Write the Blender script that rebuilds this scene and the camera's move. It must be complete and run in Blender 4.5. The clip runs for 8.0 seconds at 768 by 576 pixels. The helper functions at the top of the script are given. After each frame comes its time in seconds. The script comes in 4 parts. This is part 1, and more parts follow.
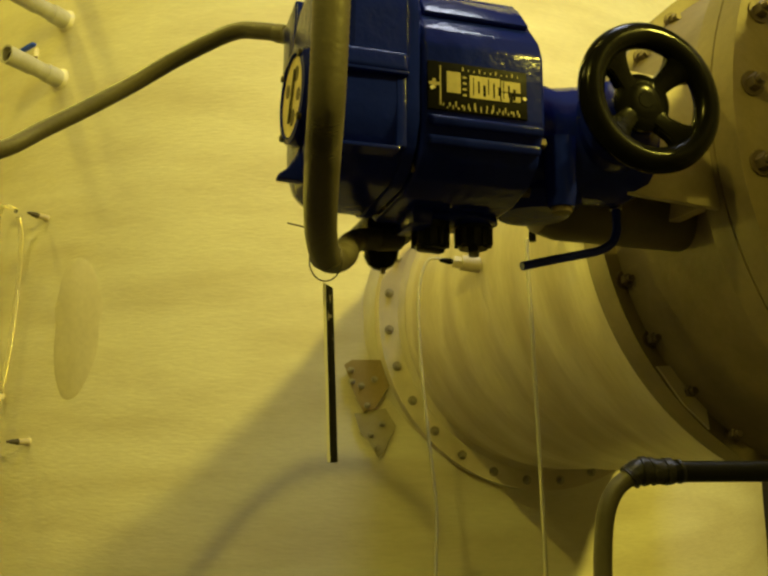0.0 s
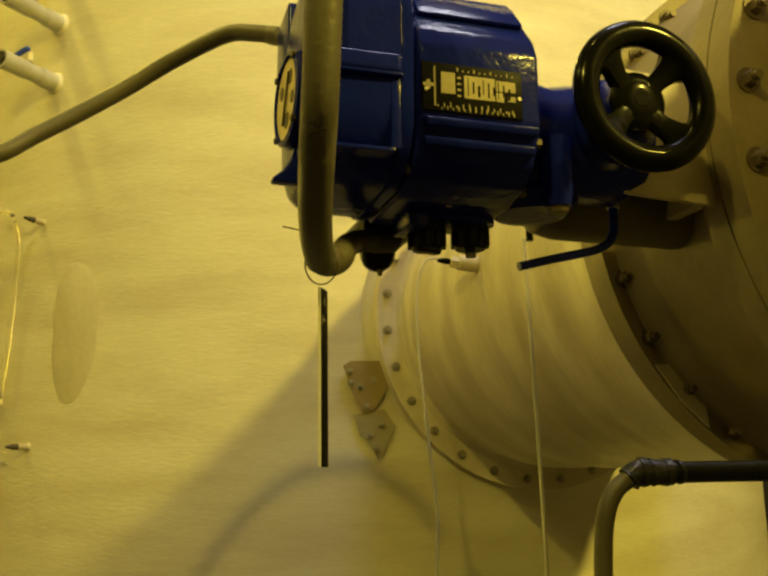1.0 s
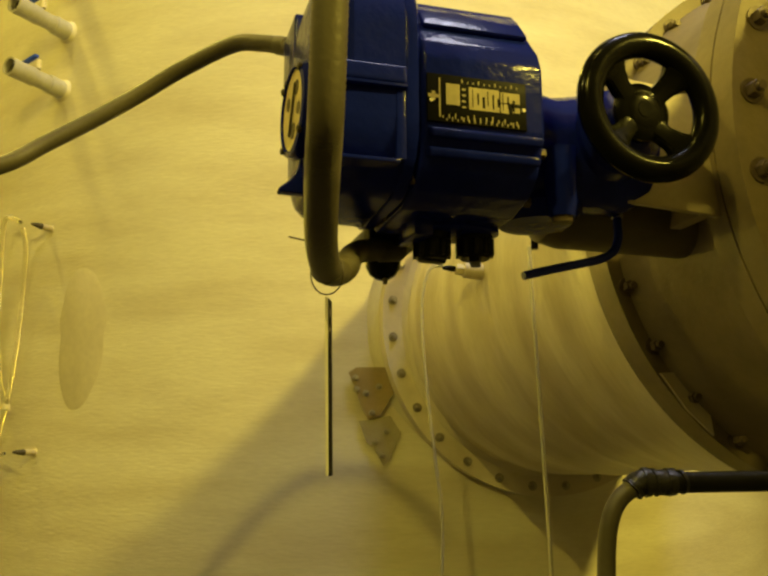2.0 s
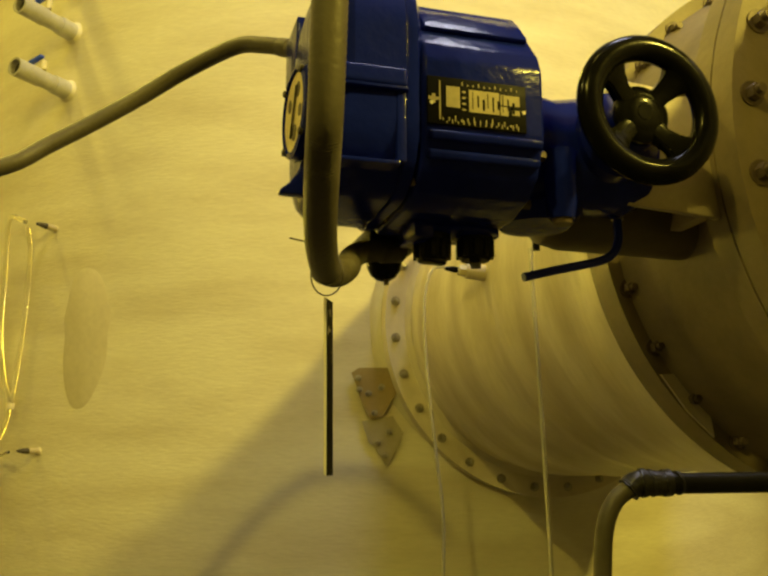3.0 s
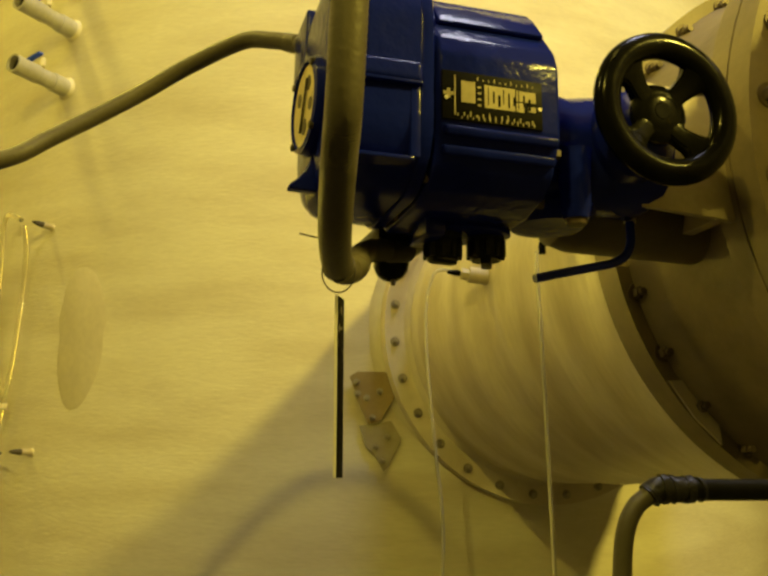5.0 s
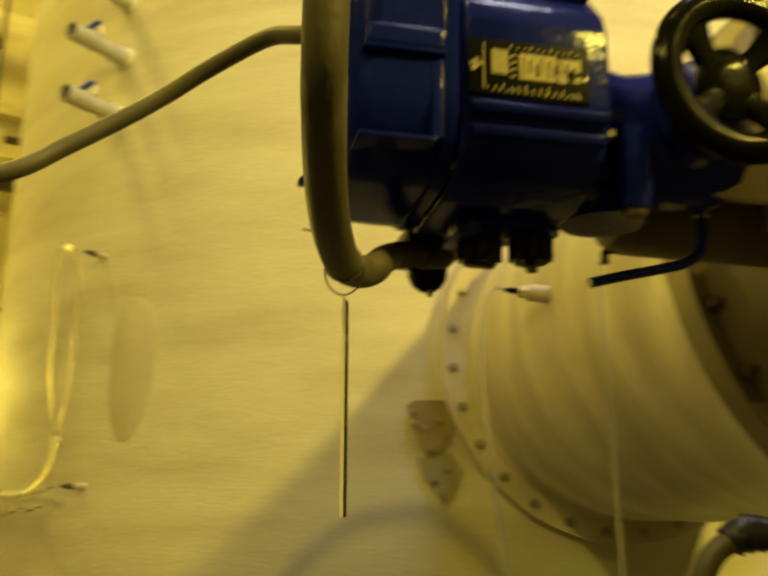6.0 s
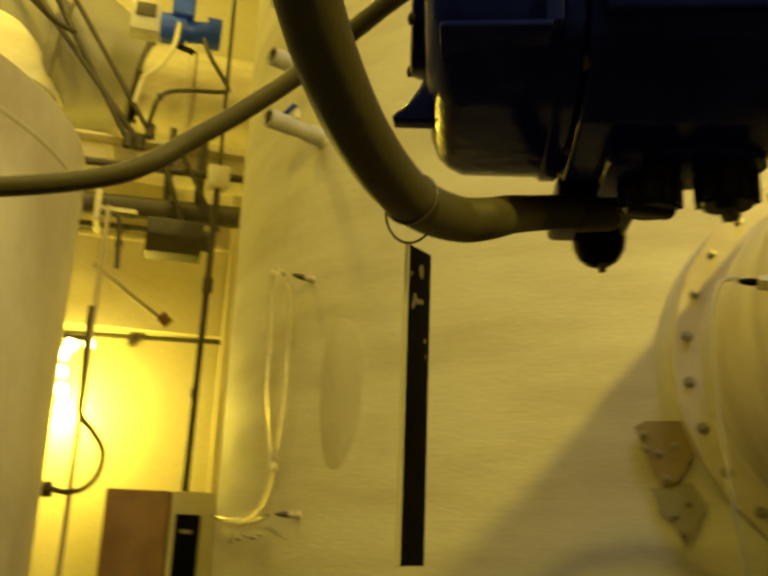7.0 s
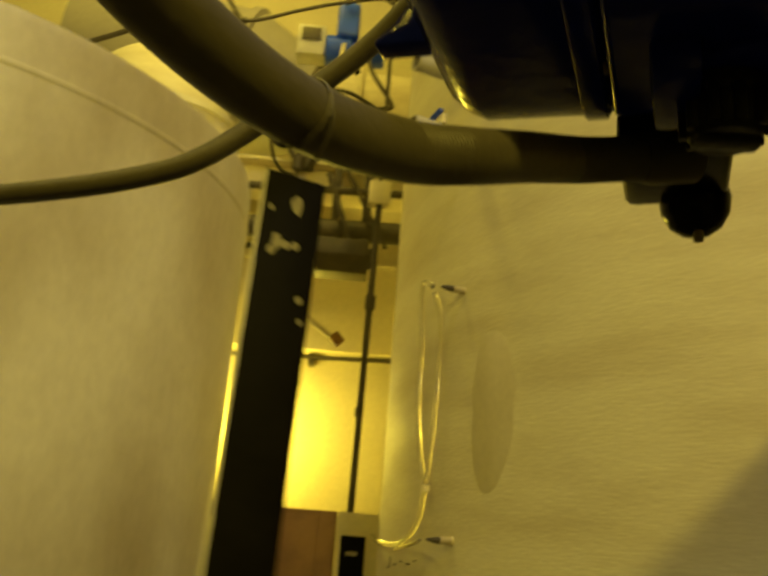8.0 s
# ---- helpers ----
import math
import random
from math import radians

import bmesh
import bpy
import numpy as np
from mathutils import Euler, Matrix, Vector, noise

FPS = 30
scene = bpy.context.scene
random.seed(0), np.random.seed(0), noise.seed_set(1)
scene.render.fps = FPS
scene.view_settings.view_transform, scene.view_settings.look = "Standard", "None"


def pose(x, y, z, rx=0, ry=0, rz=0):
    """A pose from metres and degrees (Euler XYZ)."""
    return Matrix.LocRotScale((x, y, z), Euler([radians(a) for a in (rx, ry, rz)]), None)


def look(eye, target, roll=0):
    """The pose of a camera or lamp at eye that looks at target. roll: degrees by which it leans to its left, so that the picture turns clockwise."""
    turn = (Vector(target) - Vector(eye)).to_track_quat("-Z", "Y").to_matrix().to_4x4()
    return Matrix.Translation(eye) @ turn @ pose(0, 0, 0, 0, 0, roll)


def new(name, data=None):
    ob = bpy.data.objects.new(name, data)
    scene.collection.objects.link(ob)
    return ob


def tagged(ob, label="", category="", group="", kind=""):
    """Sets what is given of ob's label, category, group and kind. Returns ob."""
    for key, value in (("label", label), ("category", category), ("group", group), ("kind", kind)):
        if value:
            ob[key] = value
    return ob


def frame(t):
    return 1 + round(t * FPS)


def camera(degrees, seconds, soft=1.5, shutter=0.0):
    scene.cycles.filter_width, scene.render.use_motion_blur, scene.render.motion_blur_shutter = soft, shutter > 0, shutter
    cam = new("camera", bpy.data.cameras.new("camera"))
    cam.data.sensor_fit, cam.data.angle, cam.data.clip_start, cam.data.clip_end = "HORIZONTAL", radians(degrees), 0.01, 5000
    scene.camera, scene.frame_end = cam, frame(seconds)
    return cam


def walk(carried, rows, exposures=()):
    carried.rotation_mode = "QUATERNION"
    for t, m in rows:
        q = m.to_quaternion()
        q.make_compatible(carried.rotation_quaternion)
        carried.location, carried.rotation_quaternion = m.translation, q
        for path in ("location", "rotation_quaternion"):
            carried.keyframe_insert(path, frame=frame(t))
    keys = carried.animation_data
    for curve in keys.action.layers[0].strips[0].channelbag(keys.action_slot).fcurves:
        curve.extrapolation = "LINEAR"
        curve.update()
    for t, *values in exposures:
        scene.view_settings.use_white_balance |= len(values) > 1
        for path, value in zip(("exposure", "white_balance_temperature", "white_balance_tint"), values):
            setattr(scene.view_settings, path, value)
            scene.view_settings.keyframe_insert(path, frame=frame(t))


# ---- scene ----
cam = camera(47.5, 8.0, soft=2.6, shutter=0.8)
PATH = [
    (0, (0.02, 0.064, 1.591), (0.007, 2.025, 1.986), 0.2),
    (0.5, (0.02, 0.066, 1.596), (0.006, 2.027, 1.987), -0.3),
    (1, (0.023, 0.069, 1.596), (0.013, 2.03, 1.99), -0.5),
    (1.5, (0.022, 0.065, 1.601), (0.006, 2.024, 2.004), -0.5),
    (3, (0.031, 0.05, 1.6), (-0.003, 2.008, 2.006), -0.1),
    (3.5, (0.022, 0.05, 1.601), (-0.019, 2.008, 2.008), -0.5),
    (4, (0.02, 0.055, 1.597), (-0.017, 2.009, 2.02), 0.7),
    (4.5, (0.016, 0.062, 1.595), (-0.018, 2.019, 2.007), 0.8),
    (4.7, (0.005, 0.07, 1.594), (-0.016, 2.028, 1.998), 0.7),
    (5.8, (0.032, 0.198, 1.602), (-0.026, 2.135, 2.097), -0.7),
    (6, (0.067, 0.266, 1.6), (-0.121, 2.196, 2.092), 0.7),
    (6.2, (0.11, 0.341, 1.616), (-0.202, 2.247, 2.132), 0.9),
    (6.5, (0.166, 0.449, 1.614), (-0.333, 2.313, 2.139), 1.9),
    (7, (0.154, 0.582, 1.611), (-0.582, 2.36, 2.156), 2.2),
    (7.3, (0.158, 0.645, 1.625), (-0.67, 2.371, 2.205), 1.0),
    (7.5, (0.174, 0.714, 1.631), (-0.7, 2.409, 2.235), 2.0),
    (7.8, (0.205, 0.802, 1.637), (-0.841, 2.4, 2.231), 3.4),
    (8, (0.224, 0.842, 1.637), (-0.9, 2.395, 2.204), 4.4),
]
walk(cam, [(t, look(eye, target, roll)) for t, eye, target, roll in PATH],
     [(0, 0, 6250, -2), (0.8, 0, 6450, 7), (3, 0.03, 6350, 9), (5.6, 0.03, 6350, 10), (6.4, -0.16, 6450, 11), (7, -0.46, 6600, 10), (8, -0.76, 6700, 8)])

# ---------------------------------------------------------------- light
world = bpy.data.worlds.new("world")
scene.world = world
world.use_nodes = True
world.node_tree.nodes["Background"].inputs[0].default_value = (1.0, 0.72, 0.25, 1)
world.node_tree.nodes["Background"].inputs[1].default_value = 0.006
SODIUM = (1.0, 0.765, 0.105)


def lamp(name, kind, place, target, power, size, colour=SODIUM):
    data = bpy.data.lights.new(name, kind)
    data.energy, data.color = power, colour
    if kind == "AREA":
        data.size = size
    else:
        data.shadow_soft_size = size
    ob = new(name, data)
    ob.matrix_world = look(place, target)
    return ob


lamp("hall_lamp", "POINT", (-0.63, -0.96, 3.84), (0, 3, 1), 155, 0.055)
lamp("side_lamp", "POINT", (4.3, -1.05, 5.5), (0, 3, 1), 1420, 0.16)
lamp("left_lamp", "POINT", (-3.3, 0.15, 5.3), (0, 3, 1), 145, 0.15, (1.0, 0.79, 0.16))
lamp("high_lamp", "POINT", (-0.3, -0.3, 7.3), (0, 3, 1), 95, 0.2)
lamp("gap_lamp", "POINT", tuple(pose(0.15, 0.58, 0, 0, 0, 38) @ Vector((-0.62, 7.74, 2.5))), (0, 3, 1), 155, 0.08, (1.0, 0.78, 0.08))
lamp("far_lamp", "POINT", tuple(pose(0.15, 0.58, 0, 0, 0, 38) @ Vector((-1.0, 4.6, 7.2))), (0, 3, 1), 450, 0.2)
lamp("roof_lamp", "AREA", (1.5, 1.6, 7.6), (1.5, 3.2, 0), 125, 1.2, (0.74, 0.72, 0.86))


# ---------------------------------------------------------------- materials
def material(name, colour, rough=0.5, metal=0.0, spot=None, spot_amount=0.3, scale=6.0, bump=0.05, bump_scale=80.0,
             coat=0.0, stretch=(1, 1, 1), fine=0.06, spec=0.5):
    m = bpy.data.materials.new(name)
    m.use_nodes = True
    n, link = m.node_tree.nodes, m.node_tree.links.new
    bsdf = n["Principled BSDF"]
    bsdf.inputs["Roughness"].default_value, bsdf.inputs["Metallic"].default_value = rough, metal
    bsdf.inputs["Coat Weight"].default_value = coat
    bsdf.inputs["Specular IOR Level"].default_value = spec
    bsdf.inputs["Coat Roughness"].default_value = 0.15
    co = n.new("ShaderNodeTexCoord")
    mp = n.new("ShaderNodeMapping")
    mp.inputs["Scale"].default_value = stretch
    link(co.outputs["Object"], mp.inputs["Vector"])
    big = n.new("ShaderNodeTexNoise")
    big.inputs["Scale"].default_value, big.inputs["Detail"].default_value = scale, 6
    link(mp.outputs[0], big.inputs["Vector"])
    small = n.new("ShaderNodeTexNoise")
    small.inputs["Scale"].default_value, small.inputs["Detail"].default_value = bump_scale, 4
    link(mp.outputs[0], small.inputs["Vector"])
    ramp = n.new("ShaderNodeMapRange")
    ramp.inputs[1].default_value, ramp.inputs[2].default_value = 0.38, 0.68
    ramp.inputs[3].default_value, ramp.inputs[4].default_value = 0.0, spot_amount
    link(big.outputs[0], ramp.inputs[0])
    mix = n.new("ShaderNodeMix")
    mix.data_type = "RGBA"
    mix.inputs[6].default_value = (*colour, 1)
    mix.inputs[7].default_value = (*(spot or [c * 0.6 for c in colour]), 1)
    link(ramp.outputs[0], mix.inputs[0])
    tone = n.new("ShaderNodeMix")
    tone.data_type, tone.blend_type = "RGBA", "MULTIPLY"
    tone.inputs[0].default_value = 1.0
    shade = n.new("ShaderNodeMapRange")
    shade.inputs[3].default_value, shade.inputs[4].default_value = 1 - fine * 2, 1 + fine * 2
    link(small.outputs[0], shade.inputs[0])
    link(mix.outputs[2], tone.inputs[6])
    link(shade.outputs[0], tone.inputs[7])
    link(tone.outputs[2], bsdf.inputs["Base Color"])
    gloss = n.new("ShaderNodeMapRange")
    gloss.inputs[3].default_value, gloss.inputs[4].default_value = max(rough - 0.1, 0.03), min(rough + 0.12, 1)
    link(big.outputs[0], gloss.inputs[0])
    link(gloss.outputs[0], bsdf.inputs["Roughness"])
    if bump:
        b = n.new("ShaderNodeBump")
        b.inputs["Strength"].default_value, b.inputs["Distance"].default_value = bump, 0.01
        link(small.outputs[0], b.inputs["Height"])
        link(b.outputs[0], bsdf.inputs["Normal"])
    return m


def clear_plastic(name):
    m = bpy.data.materials.new(name)
    m.use_nodes = True
    b = m.node_tree.nodes["Principled BSDF"]
    b.inputs["Base Color"].default_value = (0.9, 0.88, 0.75, 1)
    b.inputs["Transmission Weight"].default_value = 0.9
    b.inputs["Roughness"].default_value, b.inputs["IOR"].default_value = 0.05, 1.3
    return m


def glowing(name, colour, strength):
    m = bpy.data.materials.new(name)
    m.use_nodes = True
    n = m.node_tree.nodes
    e = n.new("ShaderNodeEmission")
    e.inputs[0].default_value, e.inputs[1].default_value = (*colour, 1), strength
    m.node_tree.links.new(e.outputs[0], n["Material Output"].inputs[0])
    return m


TANK = material("tank_laminate", (0.75, 0.71, 0.57), 0.58, 0, (0.57, 0.51, 0.38), 0.75, 1.3, 0.13, 22, stretch=(1, 1, 5), fine=0.05, spec=0.35)
TANK_OLD = material("tank_laminate_grey", (0.74, 0.71, 0.62), 0.45, 0, (0.38, 0.32, 0.21), 0.85, 1.0, 0.08, 22, stretch=(1.1, 1.1, 0.7))
DUCT = material("duct_laminate", (0.71, 0.65, 0.51), 0.42, 0, (0.40, 0.33, 0.22), 0.75, 1.7, 0.12, 22, stretch=(0.9, 0.9, 3.6), fine=0.07)
NECK = material("grimy_casting", (0.12, 0.095, 0.06), 0.5, 0, (0.07, 0.055, 0.035), 0.7, 7.0, 0.12, 60)
GREYDUCT = material("grey_duct_paint", (0.30, 0.28, 0.25), 0.55, 0, (0.2, 0.18, 0.15), 0.5, 1.6, 0.06, 30)
VALVE = material("valve_coating", (0.225, 0.18, 0.105), 0.55, 0, (0.12, 0.09, 0.055), 0.7, 5.0, 0.1, 60)
BEIGE = material("bracket_paint", (0.44, 0.38, 0.26), 0.45, 0, (0.34, 0.28, 0.18), 0.5, 7.0, 0.08, 70)
BLUE = material("blue_enamel", (0.006, 0.012, 0.21), 0.15, 0, (0.004, 0.008, 0.14), 0.5, 9, 0.16, 45, spec=0.11)
BLUE_BAR = material("blue_lever_paint", (0.010, 0.022, 0.34), 0.3, 0, (0.007, 0.014, 0.2), 0.5, 20, 0.05, 60, spec=0.2)
BLUE_FAR = material("bright_blue_enamel", (0.02, 0.08, 0.75), 0.35, 0, None, 0.3, 10)
BLACK = material("black_enamel", (0.004, 0.004, 0.004), 0.17, 0, (0.007, 0.007, 0.006), 0.5, 18, 0.05, 45, spec=0.10)
RUBBER = material("black_rubber", (0.007, 0.007, 0.007), 0.34, 0, (0.012, 0.011, 0.010), 0.5, 20, 0.12, 120, spec=0.16)
TAPE = material("black_tape", (0.010, 0.010, 0.010), 0.35, 0, (0.025, 0.022, 0.02), 0.5, 30, 0.5, 60)
HOSE = material("grey_conduit", (0.100, 0.087, 0.060), 0.5, 0, (0.062, 0.053, 0.036), 0.6, 9, 0.1, 120)
STEEL = material("steel", (0.55, 0.53, 0.48), 0.32, 1.0, (0.35, 0.3, 0.22), 0.5, 30, 0.05, 200)
BOLT_DARK = material("bolt_rusty", (0.12, 0.09, 0.06), 0.5, 0.2, (0.06, 0.04, 0.03), 0.6, 60, 0.08, 200)
BOLT = material("bolt_steel", (0.40, 0.38, 0.33), 0.4, 0.6, (0.2, 0.15, 0.1), 0.6, 60, 0.05, 200)
STRIP = material("darkened_strip", (0.005, 0.0045, 0.004), 0.5, 0.0, (0.009, 0.008, 0.006), 0.5, 40, 0.04, 150, spec=0.03)
BARE = material("bare_metal", (0.17, 0.145, 0.095), 0.45, 0.0, None, 0.4, 80)
EDGE = material("bright_edge", (0.75, 0.72, 0.64), 0.4, 0.0, None, 0.2, 80)
PVC = material("pvc", (0.48, 0.47, 0.44), 0.45, 0, (0.30, 0.27, 0.22), 0.5, 12, 0.04, 90)
# near-black colour for the shade inside the open pipe stubs
BORE_SHADE = material("pipe_bore_shade", (0.05, 0.04, 0.03), 0.7)
PLATE = material("plate_black", (0.004, 0.004, 0.004), 0.45, 0, None, 0.2, 60, spec=0.05)
BRASS = material("plate_gold", (0.34, 0.29, 0.15), 0.5, 0.0, (0.22, 0.18, 0.09), 0.5, 60)
DIAL = material("dial_yellow", (0.70, 0.60, 0.32), 0.4, 0, (0.4, 0.32, 0.15), 0.6, 30)
CLEAR = clear_plastic("clear_tube")
MILKY = clear_plastic("milky_tube")
MILKY.node_tree.nodes["Principled BSDF"].inputs["Transmission Weight"].default_value = 0.45
CAP = material("cream_plastic", (0.75, 0.68, 0.45), 0.4)
PAD = material("laminate_pad", (0.62, 0.57, 0.43), 0.56, 0, (0.53, 0.48, 0.355), 0.6, 3.0, 0.05, 40)
AMBER = material("amber_plate", (0.33, 0.25, 0.12), 0.4, 0.0, (0.22, 0.16, 0.08), 0.5, 14, 0.06, 60)
GREYPL = material("grey_plate", (0.40, 0.36, 0.25), 0.45, 0.0, (0.28, 0.24, 0.16), 0.5, 14, 0.06, 60)
WALL = material("painted_wall", (0.68, 0.62, 0.42), 0.55, 0, (0.55, 0.48, 0.3), 0.5, 0.8, 0.08, 25)
# near-black for the unseen hall sides, to hold down bounce and reflections
GLOOM = material("unseen_dark_concrete", (0.07, 0.06, 0.045), 0.8, 0, (0.04, 0.035, 0.03), 0.5, 0.8, 0.08, 25)
FLOOR = material("concrete_floor", (0.055, 0.05, 0.04), 0.7, 0, (0.035, 0.03, 0.025), 0.6, 1.5, 0.1, 40)
RUST = material("rusty_brown", (0.20, 0.10, 0.045), 0.6, 0, (0.10, 0.05, 0.03), 0.6, 5, 0.1, 50)
DARK = material("dark_steel", (0.05, 0.042, 0.03), 0.55, 0.2, (0.1, 0.08, 0.05), 0.5, 12, 0.08, 60)
INK = material("marker_ink", (0.10, 0.08, 0.05), 0.7)


# ---------------------------------------------------------------- mesh helpers
def part(name, bm, mat, parent=None, label="", smooth=True):
    """Links a bmesh as one mesh object under a thing or a part."""
    me = bpy.data.meshes.new(name)
    bmesh.ops.recalc_face_normals(bm, faces=bm.faces)
    bm.to_mesh(me)
    bm.free()
    for f in me.polygons:
        f.use_smooth = smooth
    if smooth:
        me.set_sharp_from_angle(angle=radians(38))
    me.materials.append(mat)
    ob = new(name, me)
    ob.parent = parent
    if label:
        ob["label"] = label
    return ob


def empty(name, m, label, category, group="", kind=""):
    ob = new(name)
    ob.empty_display_size = 0.05
    ob.matrix_basis = m
    return tagged(ob, label, category, group, kind)


def put(bm, m):
    bmesh.ops.transform(bm, matrix=m, verts=bm.verts)
    return bm


def join(*bms):
    out = bmesh.new()
    for b in bms:
        me = bpy.data.meshes.new("tmp")
        b.to_mesh(me)
        b.free()
        out.from_mesh(me)
        bpy.data.meshes.remove(me)
    return out


def box(x0, x1, y0, y1, z0, z1, bevel=0.004, segs=2):
    bm = bmesh.new()
    bmesh.ops.create_cube(bm, size=1, matrix=Matrix.Translation(((x0 + x1) / 2, (y0 + y1) / 2, (z0 + z1) / 2)) @ Matrix.Diagonal((x1 - x0, y1 - y0, z1 - z0, 1)))
    if bevel:
        bmesh.ops.bevel(bm, geom=list(bm.edges), offset=bevel, segments=segs, profile=0.6, affect="EDGES")
    return bm


def lathe(profile, segs=48, axis="z"):
    """A turned body: profile rows of (radius, height); closed on the axis where the radius is 0."""
    bm = bmesh.new()
    rings = []
    for r, h in profile:
        if r < 1e-6:
            rings.append([bm.verts.new((0, 0, h))])
        else:
            rings.append([bm.verts.new((r * math.cos(2 * math.pi * i / segs), r * math.sin(2 * math.pi * i / segs), h)) for i in range(segs)])
    for a, b in zip(rings[:-1], rings[1:]):
        for i in range(segs):
            j = (i + 1) % segs
            if len(a) == 1 and len(b) == 1:
                continue
            if len(a) == 1:
                bm.faces.new((a[0], b[i], b[j]))
            elif len(b) == 1:
                bm.faces.new((a[i], b[0], a[j]))
            else:
                bm.faces.new((a[i], b[i], b[j], a[j]))
    if axis == "x":
        put(bm, Matrix.Rotation(radians(90), 4, "Y"))
    if axis == "y":
        put(bm, Matrix.Rotation(radians(-90), 4, "X"))
    return bm


def rod_between(a, b, r, segs=16, r2=None):
    a, b = Vector(a), Vector(b)
    d = b - a
    bm = lathe([(0, 0), (r, 0), (r2 if r2 is not None else r, d.length), (0, d.length)], segs)
    return put(bm, Matrix.Translation(a) @ d.to_track_quat("Z", "Y").to_matrix().to_4x4())


def spline(points, steps=10):
    """A smooth line through the points (Catmull-Rom)."""
    P = [Vector(p) for p in points]
    P = [P[0] * 2 - P[1], *P, P[-1] * 2 - P[-2]]
    out = []
    for i in range(1, len(P) - 2):
        for k in range(steps):
            t = k / steps
            out.append(0.5 * (2 * P[i] + (P[i + 1] - P[i - 1]) * t + (2 * P[i - 1] - 5 * P[i] + 4 * P[i + 1] - P[i + 2]) * t * t
                              + (3 * P[i] - P[i - 1] - 3 * P[i + 1] + P[i + 2]) * t ** 3))
    out.append(P[-2])
    return out


def tube(points, r, segs=16, steps=10, ribs=0.0):
    """A hose along a smooth line; ribs: the depth of fine rings round it."""
    line = spline(points, steps)
    bm = bmesh.new()
    rings, up = [], Vector((0.31, 0.2, 0.93))
    for i, q in enumerate(line):
        d = (line[min(i + 1, len(line) - 1)] - line[max(i - 1, 0)]).normalized()
        side = d.cross(up)
        if side.length < 1e-3:
            side = d.cross(Vector((1, 0, 0)))
        side.normalize()
        up = side.cross(d).normalized()
        rr = r - (ribs if i % 2 else 0)
        rings.append([bm.verts.new(q + (side * math.cos(2 * math.pi * k / segs) + up * math.sin(2 * math.pi * k / segs)) * rr) for k in range(segs)])
    for a, b in zip(rings[:-1], rings[1:]):
        for k in range(segs):
            j = (k + 1) % segs
            bm.faces.new((a[k], a[j], b[j], b[k]))
    bm.faces.new(rings[0])
    bm.faces.new(rings[-1])
    return bm


def prism(outline, x0, x1, bevel=0.0, segs=3):
    """An outline of (y, z) drawn out along x."""
    bm = bmesh.new()
    a = [bm.verts.new((x0, y, z)) for y, z in outline]
    b = [bm.verts.new((x1, y, z)) for y, z in outline]
    n = len(outline)
    bm.faces.new(a)
    bm.faces.new(list(reversed(b)))
    for i in range(n):
        bm.faces.new((a[i], b[i], b[(i + 1) % n], a[(i + 1) % n]))
    bmesh.ops.recalc_face_normals(bm, faces=bm.faces)
    if bevel:
        bmesh.ops.bevel(bm, geom=list(bm.edges), offset=bevel, segments=segs, profile=0.5, affect="EDGES")
    return bm


def round_outline(y0, y1, z0, z1, r, n=6):
    """A rectangle (y, z) with rounded corners; r: one radius or four (from low y low z round to high y low z...)."""
    r = r if isinstance(r, (list, tuple)) else (r,) * 4
    out = []
    for (cy, cz, a0), q in zip(((y0, z0, 180), (y1, z0, 270), (y1, z1, 0), (y0, z1, 90)), r):
        sy, sz = (1 if cy == y0 else -1), (1 if cz == z0 else -1)
        for k in range(n + 1):
            a = radians(a0 + 90 * k / n)
            out.append((cy + sy * q + q * math.cos(a), cz + sz * q + q * math.sin(a)))
    return out


def hex_bolt(r, h):
    """A hexagon head on a washer, along z."""
    head = lathe([(0, 0.003), (r, 0.003), (r, h * 0.85), (r * 0.85, h), (0, h)], 6)
    washer = lathe([(0, 0), (r * 1.5, 0), (r * 1.5, 0.003), (0, 0.003)], 16)
    stud = lathe([(r * 0.55, h), (r * 0.55, h * 1.6), (0, h * 1.6)], 10)
    return join(head, washer, stud)


# ---------------------------------------------------------------- frames of reference
TANK_C, TANK_R = Vector((-0.276, 5.992, 0)), 2.549
AXIS = 17.0                                   # degrees by which duct and drive are turned
DUCT_C = Vector((0.617, 3.585, 2.165))        # where the duct's axis meets its flange on the tank
DRIVE = pose(0.08, 1.40, 2.10, 0, 0, AXIS)    # the drive: x along the valve's shaft, y away, z up
DUCT_M = Matrix.Translation(DUCT_C) @ pose(0, 0, 0, 0, 0, AXIS) @ pose(0, 0, 0, 90, 0, 0)   # z along the duct, towards the room


def on_tank(az, z, out=0.0):
    """A place on the tank's shell: degrees round from its front, height, distance off the shell."""
    a = radians(az)
    return Vector((TANK_C.x + (TANK_R + out) * math.sin(a), TANK_C.y - (TANK_R + out) * math.cos(a), z))


def tank_pose(az, z, out=0.0):
    """A pose on the shell whose z points outwards and y up."""
    a = radians(az)
    n = Vector((math.sin(a), -math.cos(a), 0))
    right = Vector((math.cos(a), math.sin(a), 0))
    m = Matrix((right, Vector((0, 0, 1)), n)).transposed().to_4x4()
    return Matrix.Translation(on_tank(az, z, out)) @ m


# ---------------------------------------------------------------- the hall
ROOM = pose(0.15, 0.58, 0, 0, 0, 38)     # y towards the far wall


